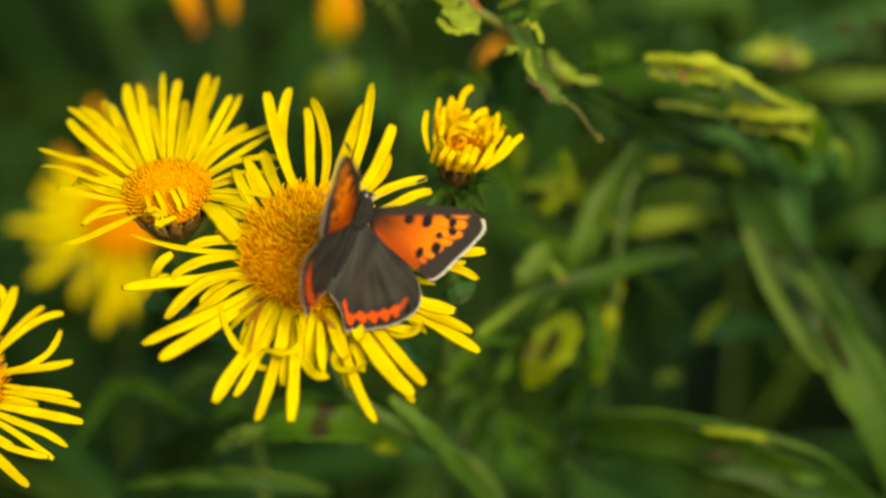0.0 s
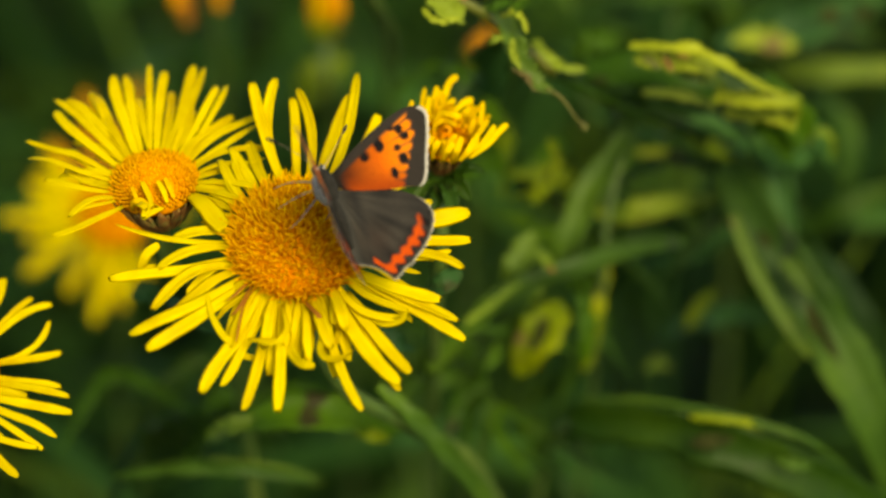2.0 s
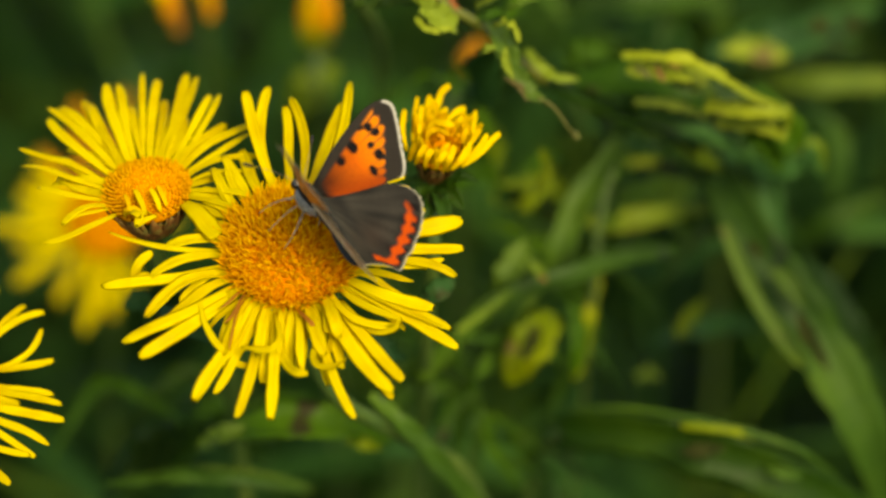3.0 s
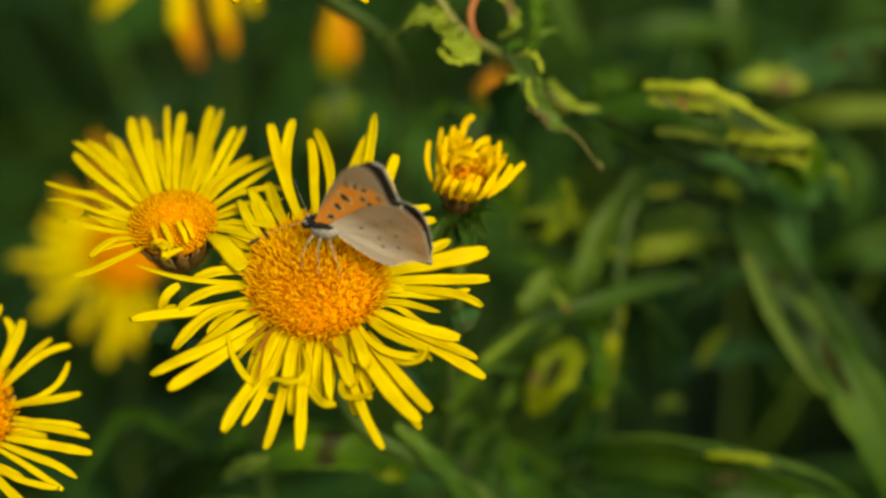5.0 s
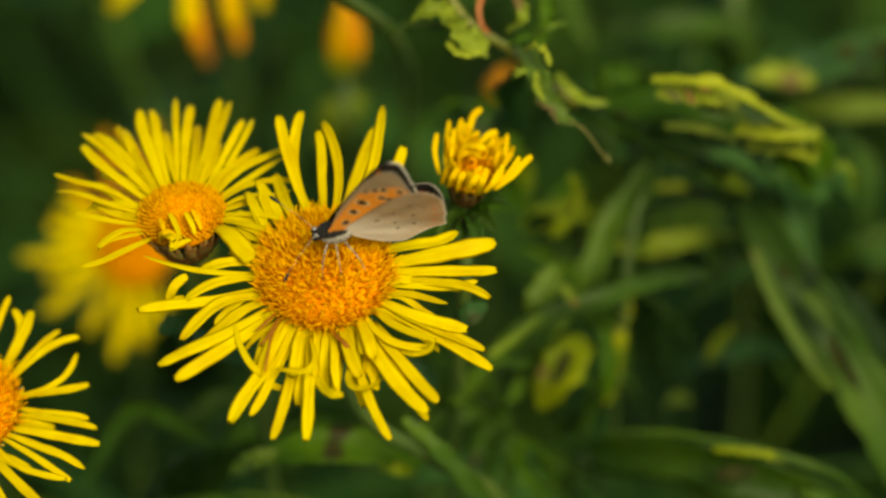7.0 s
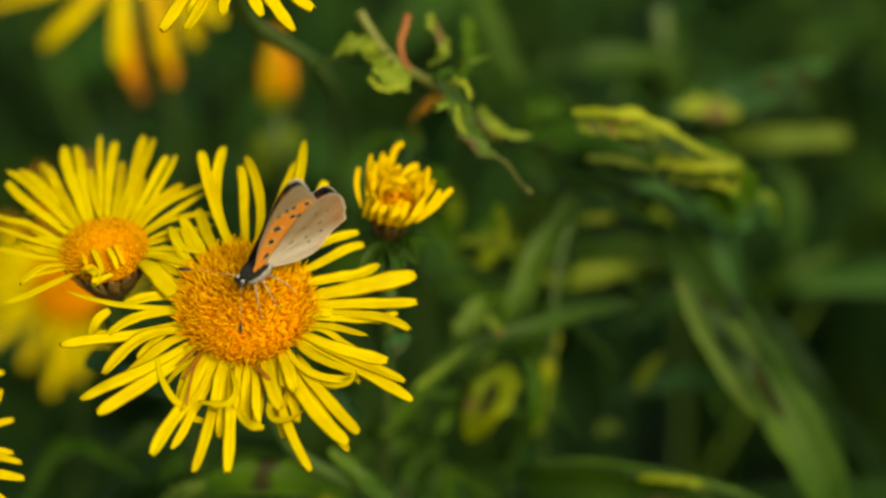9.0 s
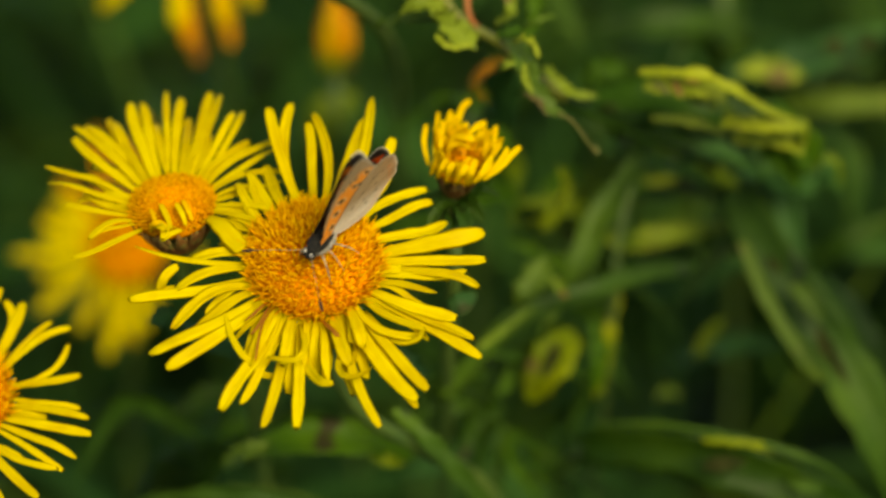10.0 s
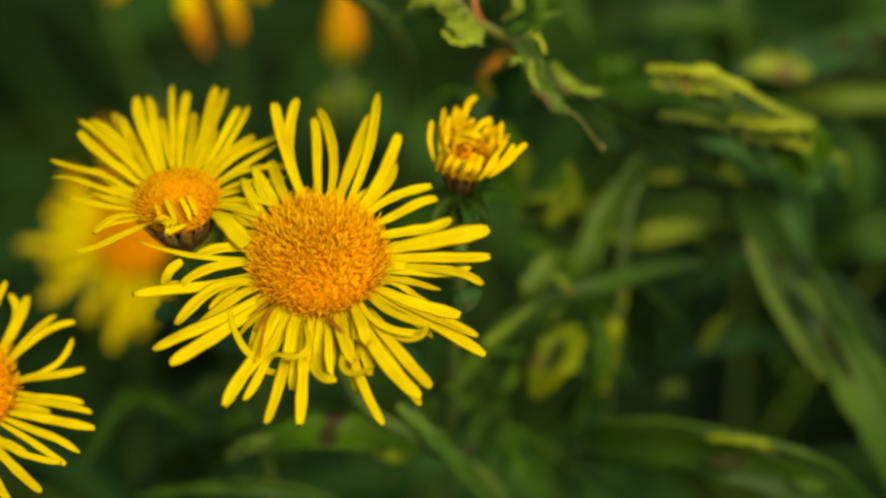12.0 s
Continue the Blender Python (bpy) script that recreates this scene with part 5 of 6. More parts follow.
leaf(curled, [at(24.1, 21.9, 322), at(30.2, 22.8, 322), at(34.6, 22.3, 322), at(38.9, 19.7, 322)], 3.8, LEAF, 0, 0.25, 0.8, 49, "", wide=STRAP, jag=0.5)
leaf(spotted, [at(21.4, -12.1, 332), at(19.2, -15.0, 328), at(16.4, -19.0, 328), at(14.5, -23.8, 332)], 7.7, LEAF_GOLD, 0, 0.12, 0.2, 31, "yellowing leaf with a brown hollow in its middle", jag=0.2)
leaf(spotted, [at(19.1, -13.9, 327), at(18.1, -16.3, 327), at(16.5, -19.6, 327)], 2.3, PATCH, 0, 0.12, 0.2, 32, "brown withered patch on the leaf", jag=0.5)
leaf(spotted, [at(43.5, -17.6, 352), at(45.6, -14.2, 352), at(48.3, -10.9, 352)], 2.5, LEAF_GOLD, 10, 0.2, 0.2, 41, "", jag=0.2)
leaf(spotted, [at(37.3, -25.0, 356), at(39.2, -23.6, 356), at(41.6, -24.5, 356)], 2.3, LEAF_FRESH, 10, 0.2, 0.2, 42, "", jag=0.2)
leaf(curled, [at(58.6, -11.6, 321), at(60.0, -15.1, 321), at(63.4, -20.9, 321)], 2.4, PATCH, 18, 0.2, 0.3, 57, "dark blotch on the blade", jag=0.5)
leaf(curled, [at(51.5, -0.8, 325), at(52.3, -1.9, 325), at(53.6, -3.4, 325)], 1.8, PATCH, 22, 0.2, 0.3, 58, "dark blotch on the blade", jag=0.5)
leaf(behind, [at(50.6, 30.0, 362), at(57.5, 31.7, 362), at(65.4, 34.0, 362), at(76.9, 37.2, 362)], 6.9, LEAF_BLUE, 12, 0.2, 0.6, 155, "blue-green leaf with dark holes", wide=STRAP, jag=0.3)
leaf(behind, [at(51.7, 30.9, 357), at(56.0, 31.4, 357), at(59.9, 30.7, 357), at(63.0, 30.3, 357)], 4.6, LEAF_PALE, 10, 0.2, 0.4, 156, "", jag=0.3)
leaf(behind, [at(66.9, 34.5, 357), at(68.5, 35.4, 357), at(70.3, 36.1, 357)], 3.3, PATCH, 10, 0.2, 0.4, 157, "dark hole in the leaf", jag=0.5)
leaf(behind, [at(72.2, 34.9, 357), at(74.1, 35.7, 357), at(76.1, 36.9, 357)], 2.9, PATCH, 10, 0.2, 0.4, 158, "dark hole in the leaf", jag=0.5)


def side_leaves(plant, line, count, seed, span, wide, mats):
    """More narrow leaves, at odd angles, along a stretch of a stem."""
    rng = random.Random(seed)
    pts = spline(line, 40)
    turn = REF.to_3x3()
    for k in range(count):
        q = pts[rng.randrange(3, 40)]
        a = rng.uniform(0, 6.28)
        out = turn @ Vector((math.cos(a), 0.75 * math.sin(a), rng.uniform(-0.55, 0.1)))
        ln = rng.uniform(*span) * MM
        bend = turn @ Vector((rng.gauss(0, 0.12), rng.gauss(0, 0.12), -0.1)) * ln
        leaf(plant, [q, q + out * ln * 0.5 + bend, q + out * ln + Vector((0, 0, -0.25 * ln))], rng.uniform(*wide), rng.choice(mats), rng.uniform(-45, 45), 0.25, 0.5, seed * 50 + k)


side_leaves(curled, [at(37.8, 19.2, 335), at(51.5, 10.5, 348), at(61.8, -11.9, 370), at(69.0, -38.9, 400)], 9, 3, (16, 34), (3, 6.5), (LEAF_SHADED, LEAF_SHADED, LEAF_BLUE))
side_leaves(spotted, [at(31.4, 12.8, 335), at(29.0, -0.8, 338), at(27.8, -23.4, 346), at(27.3, -40.5, 365)], 14, 4, (12, 26), (2.4, 5), (LEAF, LEAF_SHADED, LEAF_SLATE, LEAF_SHADED))
side_leaves(low, [at(6.7, -14.0, 325), at(10.4, -25.0, 330), at(15.3, -38.6, 340)], 12, 5, (10, 24), (2.2, 4.5), (LEAF, LEAF_SHADED, LEAF_SLATE, LEAF_SHADED))
side_leaves(behind, [at(22.3, 39.3, 380), at(43.4, 33.5, 385), at(70.4, 25.5, 390)], 14, 6, (18, 40), (4, 7), (LEAF_SLATE, LEAF_SHADED, LEAF_SLATE))
side_leaves(left_low, [at(-56.5, -24.2, 345), at(-40.0, -29.4, 340), at(-21.0, -37.3, 345)], 9, 7, (12, 26), (3, 5), (LEAF_SHADED, LEAF))
side_leaves(crisp, [at(8.6, 21.6, 330), at(13.3, 11.0, 335), at(10.7, -0.8, 340)], 10, 8, (12, 24), (2.5, 4.5), (LEAF, LEAF_SHADED, LEAF_GOLD))


# unseen plant, added out of view at right to shade the low leaves
foot = ground_under(at(112, -30, 235), 0.02, 0.02)
shade_plant = thing("leafy_stem", Matrix.Translation(foot), "unseen leafy stem added to shade the low leaves", "plant", "leafy stems")
stalk(shade_plant, [at(103, 14, 176), at(104, 4, 205), at(108, -24, 250), foot], 1.2)
side_leaves(shade_plant, [at(102, 13, 176), at(103, 4, 205), at(105, -10, 242)], 34, 9, (13, 21), (8, 13), (LEAF, LEAF_BLUE))

# ---- dense growth behind ----
# gaps added in the growth, dark soil standing in for shade: across and up, as slopes from the lens
SHADE_GAPS = ((0.08, 0.20, -0.095, -0.02), (-0.20, -0.14, 0.035, 0.10), (-0.18, -0.12, -0.075, -0.04))


def make_growth():
    rng = random.Random(11)
    inv = REF.inverted()
    bag = Bag()

    def open_air(q):
        """The clearing in which the flower heads and the photographer stand, and the added shade gaps."""
        s = inv @ q
        w = -s.z / MM
        if 370 <= w < 900 and any(a < s.x / MM / w < b and c < s.y / MM / w < d for a, b, c, d in SHADE_GAPS):
            return True
        return -120 < w < 370 and abs(s.x / MM) < 135 and abs(s.y / MM) < 120

    for k in range(1300):
        near = k < 240
        x, y = (rng.uniform(-0.42, 0.42), rng.uniform(0.02, 0.9)) if near else (rng.uniform(-1.3, 1.3), rng.uniform(-1.2, 1.7)) if k < 500 else (rng.uniform(-3, 3), rng.uniform(-2.8, 3.4))
        if k >= 500 and -1.3 < x < 1.3 and -1.2 < y < 1.7:
            continue
        top = (rng.uniform(0.34, 0.56) + 0.03 * y) * (0.78 if x < -0.03 else 1.0)
        lean = Vector((rng.gauss(0, 0.12), rng.gauss(0, 0.12), 0))
        root = Vector((x, y, -0.004))
        line = [root + lean * (s * s) + Vector((0, 0, top * s)) for s in np.linspace(0, 1, 8)]
        line = [q for i, q in enumerate(line) if i < 2 or not open_air(q)]
        bag.tube(line, [0.0007] * len(line), 5)
        for j in range(16 if k < 500 else 9):
            s = rng.uniform(0.25, 1.0)
            base = root + lean * (s * s) + Vector((0, 0, top * s))
            a = rng.uniform(0, 6.28)
            out = Vector((math.cos(a), math.sin(a), 0))
            ln = rng.uniform(0.05, 0.13)
            rise = rng.uniform(-0.3, 0.9)
            p1 = base + out * ln * 0.5 + Vector((0, 0, ln * 0.5 * rise))
            p2 = base + out * ln + Vector((rng.gauss(0, 0.01), rng.gauss(0, 0.01), ln * (rise * 0.6 - 0.3)))
            if open_air(base) or open_air(p1) or open_air(p2):
                continue
            leaf_shape(bag, [base, p1, p2], rng.uniform(6, 17), rng.uniform(-50, 50), 0.2, 0, 7, j, 3, 0.3, face=Vector((0, 0, 1)) + out * 0.3)
    tagged(part("meadow_growth", bag, LEAVES), label="dense dark green meadow leaves in soft shade", category="foliage", kind="stuff")


make_growth()


def make_grass():
    """Loose grass over the meadow round the clearing."""
    rng = np.random.default_rng(5)
    n = 34000
    r, a = 0.95 + 8.0 * rng.random(n) ** 0.75, rng.uniform(0, 2 * math.pi, n)
    root = np.stack([r * np.cos(a), 0.25 + r * np.sin(a), np.full(n, -0.01)], 1)
    tall = rng.uniform(0.16, 0.44, n)
    turn = rng.uniform(0, 2 * math.pi, n)
    lean = np.stack([np.cos(turn), np.sin(turn), np.zeros(n)], 1)
    side = np.stack([-np.sin(turn), np.cos(turn), np.zeros(n)], 1) * (rng.uniform(0.003, 0.009, n)[:, None] * (1 + 0.12 * r[:, None]))
    up = np.array([0, 0, 1.0])
    mid = root + up * (tall * 0.6)[:, None] + lean * (tall * 0.12)[:, None]
    tip = root + up * tall[:, None] + lean * (tall * rng.uniform(0.3, 0.8, n))[:, None]
    bag = Bag()
    bag.v = np.stack([root - side * 0.6, root + side * 0.6, mid + side, mid - side, tip], 1).reshape(-1, 3)
    for k in range(0, 5 * n, 5):
        bag.f += [(k, k + 1, k + 2, k + 3), (k + 3, k + 2, k + 4)]
    tagged(part("meadow_grass", bag, LEAVES), label="loose green meadow grass around the clearing", category="grass", kind="stuff")


make_grass()


# ---- butterfly ----
def outline(points, n):
    pts = [Vector((x, y, 0)) for x, y in points]
    return spline(pts + [pts[0]], n)


FORE = ((0.8, 0.2), (2.7, 4.0), (4.2, 8.0), (4.9, 10.8), (4.6, 12.6), (3.5, 13.4), (1.5, 12.9), (-1.2, 11.7), (-3.7, 10.6), (-4.5, 9.8), (-4.2, 8.2), (-3.2, 5.0), (-2.0, 2.0), (-0.8, 0.2))
HIND = ((0.4, 0.2), (-0.6, 4.0), (-2.0, 7.6), (-3.8, 9.7), (-5.6, 10.3), (-7.6, 9.5), (-9.2, 8.1), (-10.0, 7.0), (-10.6, 6.3), (-10.9, 5.4), (-11.4, 4.8), (-11.9, 3.9), (-10.9, 3.1), (-10.0, 2.2), (-9.3, 1.0), (-8.6, -0.4), (-7.0, -1.0), (-3.0, -0.8), (-0.6, -0.2))
BROWN, HEM, BLACK, FRINGE = (0.011, 0.009, 0.007), (0.023, 0.018, 0.0145), (0.005, 0.004, 0.004), (0.36, 0.32, 0.26)
TAN, AMBER, RUST = (0.295, 0.20, 0.118), (0.70, 0.235, 0.030), (0.62, 0.13, 0.02)
FORE_SPOTS = ((1.22, 4.63, 0.54, 0.46), (1.9, 6.65, 0.80, 0.50), (3.4, 8.64, 0.46, 0.40), (2.76, 9.5, 0.50, 0.42), (1.75, 9.91, 0.44, 0.44), (0.71, 8.59, 0.36, 0.36), (-0.72, 8.82, 0.60, 0.48), (-1.98, 7.22, 0.60, 0.36))
UNDER_SPOTS = ((0.2, 2.65, 0.42, 0.40), (1.0, 4.85, 0.62, 0.36), (1.6, 6.95, 0.85, 0.36), (3.1, 8.95, 0.40, 0.24), (2.3, 9.8, 0.46, 0.30), (1.4, 10.4, 0.50, 0.32), (0.3, 9.05, 0.55, 0.28),
               (-0.9, 9.3, 0.60, 0.26), (-0.5, 11.3, 0.40, 0.34), (-2.0, 10.95, 0.55, 0.42), (3.7, 9.55, 0.20, 0.17))
HIND_DOTS = ((-3.0, 3.0), (-4.2, 5.0), (-5.5, 3.2), (-5.2, 7.2), (-7.0, 5.2), (-6.6, 2.0), (-8.2, 3.4), (-7.4, 7.2))


def blend(a, b, t):
    t = max(0.0, min(1.0, t))
    return tuple(x + (y - x) * t for x, y in zip(a, b))


def spotted_with(c, x, y, spots, grow, ink):
    for sx, sy, a, b in spots:
        d = math.hypot((x - sx) / (a * grow), (y - sy) / (b * grow))
        c = blend(c, ink, (1.3 - d) * 4)
    return c


def fore_upper(x, y, r, edge):
    x, y = x / 1.05, y / 1.05
    c = blend((0.085, 0.016, 0.003), blend((0.50, 0.090, 0.004), (0.68, 0.175, 0.006), (y - 6.0) / 3), (y - 2.2) / 4.2)
    c = blend(c, (0.28, 0.040, 0.003), (-0.22 * y - x + 0.3) * 0.5)
    # veins part the orange into cells; the brown hem is scalloped between them
    cell = (math.atan2(x, y) + 0.03) / 0.118
    gap = abs((cell + 0.5) % 1 - 0.5) * 2
    c = blend(c, (0.20, 0.035, 0.004), (0.16 - gap) * 4 * max(0.0, min(0.7, (y - 4.5) * 0.4)))
    c = spotted_with(c, x, y, FORE_SPOTS, 1.05, BLACK)
    c = blend(c, HEM, (0.26 - gap) * 5 * max(0.0, min(1.0, (y - 0.3 * x - 7.6) * 0.8)))
    c = blend(c, HEM, (y - min(9.45 + 0.62 * x, 10.5) - 0.6 * gap ** 0.5) * 5)
    c = blend(c, HEM, (x - (0.40 * y - 0.42)) * 2.5)
    c = blend(c, BROWN, (2.0 - y) * 0.9)
    return blend(c, (0.46, 0.42, 0.36), (r - 0.970) * 70) if edge else c


def hind_upper(x, y, r, edge):
    angle = math.atan2(y, -x)
    rays = noise.noise(Vector((angle * 8, r * 1.1, 3)))
    c = blend((0.010, 0.009, 0.0085), (0.040, 0.034, 0.028), 0.42 + 0.75 * rays + 0.4 * noise.noise(Vector((x * 0.35, y * 0.35, 6))))
    streak = 0.5 + 0.5 * math.sin(angle * 34)
    # long hair fans out from the root, its grey and reddish sheen painted in; dark strip along the body
    c = blend(c, (0.066, 0.060, 0.050), min((r - 0.08) * 3, (0.62 - r) * 2.2) * (0.25 + 0.45 * streak) * max(0.0, 1 - y / 8))
    c = blend(c, (0.060, 0.030, 0.020), min((r - 0.35) * 2, (0.85 - r) * 2) * 0.5 * max(0.0, 1 - abs(angle - 0.45) * 3))
    c = blend(c, (0.008, 0.008, 0.009), (0.9 - abs(y - 2.0)) * 0.8 * max(0.0, 1 - r))
    c = blend(c, (0.056, 0.057, 0.053), (1.2 - y) * 0.35)
    if edge and x < -5.4 and y > 2.2:
        lobes = 0.5 + 0.5 * math.cos((x + y) * 3.1)
        c = blend(c, BLACK, (r - 0.76) * 12 * (1.0 - lobes) * 0.8)
        c = blend(c, (0.46, 0.055, 0.004), min((r - 0.81 - 0.025 * lobes) * 40, (0.955 - 0.06 * lobes - r) * 60, (9.4 - y) * 1.2))
        c = blend(c, (0.020, 0.017, 0.014), (r - 0.957) * 60)
    return blend(c, FRINGE, (r - 0.980) * 70) if edge else c


def fore_under(x, y, r, edge):
    c = blend(AMBER, TAN, (y - 11.4 + 0.22 * max(0.0, x + 0.5) ** 2) * 1.0)
    c = blend(c, TAN, (x - (0.31 * y + 0.7)) * 1.8)
    c = spotted_with(c, x, y, UNDER_SPOTS, 1.2, (0.62, 0.44, 0.24))
    c = spotted_with(c, x, y, UNDER_SPOTS, 0.9, BLACK)
    return blend(c, FRINGE, (r - 0.975) * 60) if edge else c


def hind_under(x, y, r, edge):
    c = blend(TAN, (0.37, 0.25, 0.145), 0.5 + 0.6 * noise.noise(Vector((x * 0.5, y * 0.5, 8))))
    c = blend(c, (0.60, 0.50, 0.40), (4.8 - y) * 0.26)
    for sx, sy in HIND_DOTS:
        c = blend(c, (0.05, 0.04, 0.03), (1.3 - math.hypot(x - sx, y - sy) / 0.2) * 2)
    if edge and x < -5.5:
        c = blend(c, (0.56, 0.27, 0.11), (r - 0.70) * 1.3)
    if edge and x < -8.0 and y > 3.0:
        c = blend(c, RUST, min((r - 0.84) * 18, (0.93 - r) * 22) * max(0.0, 0.2 + 0.45 * math.sin((x + y) * 3)))
    return blend(c, (0.62, 0.53, 0.42), (r - 0.965) * 40) if edge else c


def wing_mesh(name, shape, upper, under, side, edge_from, edge_to):
    """A wing blade round its hinge: an upper and an under sheet, joined at the rim, coloured by pigment."""
    rim = [q * 1.05 for q in outline(shape, 120)[:-1]]
    n, rings = len(rim), 46
    bag = Bag()
    for sheet, pig in ((1, upper), (-1, under)):
        for j in range(rings + 1):
            r = (j / rings) ** 0.8
            for k, q in enumerate(rim):
                rr = r * (1 + (0.008 * math.sin(k * 2.1) if j == rings else 0))
                x, y = q.x * rr, q.y * rr
                bulge = 0.25 * math.sin(math.pi * min(1, y / 12)) + 0.06 * math.sin(math.atan2(y, x + 0.01) * 14) * r
                bag.v.append(Vector((x, y * side, bulge + sheet * 0.04 * (1 - 0.7 * r))) * MM)
                bag.uv.append((r, k / n))
                bag.col.append(pig(x, y, r, edge_from <= k / n <= edge_to))
    size = (rings + 1) * n
    for s in (0, 1):
        for j in range(rings):
            for k in range(n):
                a, b = s * size + j * n + k, s * size + j * n + (k + 1) % n
                quad = (a, b, b + n, a + n)
                bag.f.append(quad if (s == 0) == (side < 0) else quad[::-1])
    for k in range(n):
        a, b = rings * n + k, rings * n + (k + 1) % n
        bag.f.append((a, b, b + size, a + size))
    return bag


def antenna(parent, side):
    pts = bezier([Vector((3.0, 0.35 * side, 0.5)) * MM, Vector((5.2, 2.9 * side, 1.5)) * MM, Vector((8.1, 6.9 * side, 0.9)) * MM], 20)
    shaft = Bag()
    shaft.tube(pts[:18], [0.038 * MM] * 18, 6)
    ob = part("antenna", shaft, LEG_GREY, parent, "thin ringed grey antenna")
    club = Bag()
    club.tube(pts[16:], [0.06 * MM, 0.17 * MM, 0.24 * MM, 0.22 * MM, 0.1 * MM], 8)
    part("club", club, LEG_BLACK, ob, "black antenna club")


def make_butterfly():
    b = thing("butterfly", Matrix(), "small copper butterfly, orange and dark brown wings, grey-tan undersides", "butterfly")
    body = Bag()
    body.ball((0.9 * MM, 0, 0.5 * MM), (2.3 * MM, 1.3 * MM, 0.95 * MM), 12, 16, None, None, 0.12)
    part("thorax", body, FUR_DARK, b, "dark downy thorax")
    belly = Bag()
    belly.ball((0.7 * MM, 0, -0.25 * MM), (2.2 * MM, 1.42 * MM, 1.35 * MM), 14, 20, None, None, 0.15)
    part("breast", belly, FUR_GREY, b, "pale grey downy underside")
    abd = Bag()
    pts = bezier([Vector((-0.4, 0, 0.1)) * MM, Vector((-4, 0, 0.5)) * MM, Vector((-7.6, 0, 0.2)) * MM], 12)
    abd.tube(pts, [MM * (0.78 * profile(i / 12, ((0, 0.8), (0.3, 1.0), (0.7, 0.8), (1, 0.25))) * (1 + 0.05 * math.sin(i * 3))) for i in range(13)], 10)
    part("abdomen", abd, FUR_DARK, b)
    head = Bag()
    head.ball((3.0 * MM, 0, 0.0), (0.75 * MM, 0.8 * MM, 0.75 * MM), 10, 14, None, None, 0.08)
    h = part("head", head, FUR_DARK, b)
    for s in (1, -1):
        rim = Bag()
        rim.ball((3.15 * MM, 0.52 * s * MM, 0.08 * MM), (0.52 * MM, 0.30 * MM, 0.69 * MM), 8, 12)
        part("eye_rim", rim, RIM, h, "white scales round the eye")
        eye = Bag()
        eye.ball((3.26 * MM, 0.60 * s * MM, 0.1 * MM), (0.56 * MM, 0.42 * MM, 0.62 * MM), 8, 12)
        part("eye", eye, EYE, h, "glossy black eye")
        antenna(b, s)
        for x, ox, drop in ((1.9, 3.6, 5.6), (1.0, 1.2, 6.2), (0.2, -1.8, 6.0)):
            bag = Bag()
            pts = bezier([Vector((x, 0.6 * s, -0.9)) * MM, Vector(((x + ox) / 2, 2.6 * s, -1.2)) * MM, Vector((ox, 2.6 * s, -3.6)) * MM, Vector((ox, 2.9 * s, -drop)) * MM], 8)
            bag.tube(pts, [0.13 * MM, 0.11 * MM, 0.1 * MM, 0.085 * MM, 0.08 * MM, 0.07 * MM, 0.06 * MM, 0.06 * MM, 0.05 * MM], 6)
            part("leg", bag, LEG, b)
    wings = {}
    for s in (1, -1):
        wings["fore", s] = part("forewing", wing_mesh("forewing", FORE, fore_upper, fore_under, s, 0.3, 0.66), WING, b, "orange forewing with black spots and a brown margin")
        wings["hind", s] = part("hindwing", wing_mesh("hindwing", HIND, hind_upper, hind_under, s, 0.14, 0.76), WING, b, "dark brown hindwing with an orange hem, tan below")
    return b, wings


butterfly, wings = make_butterfly()


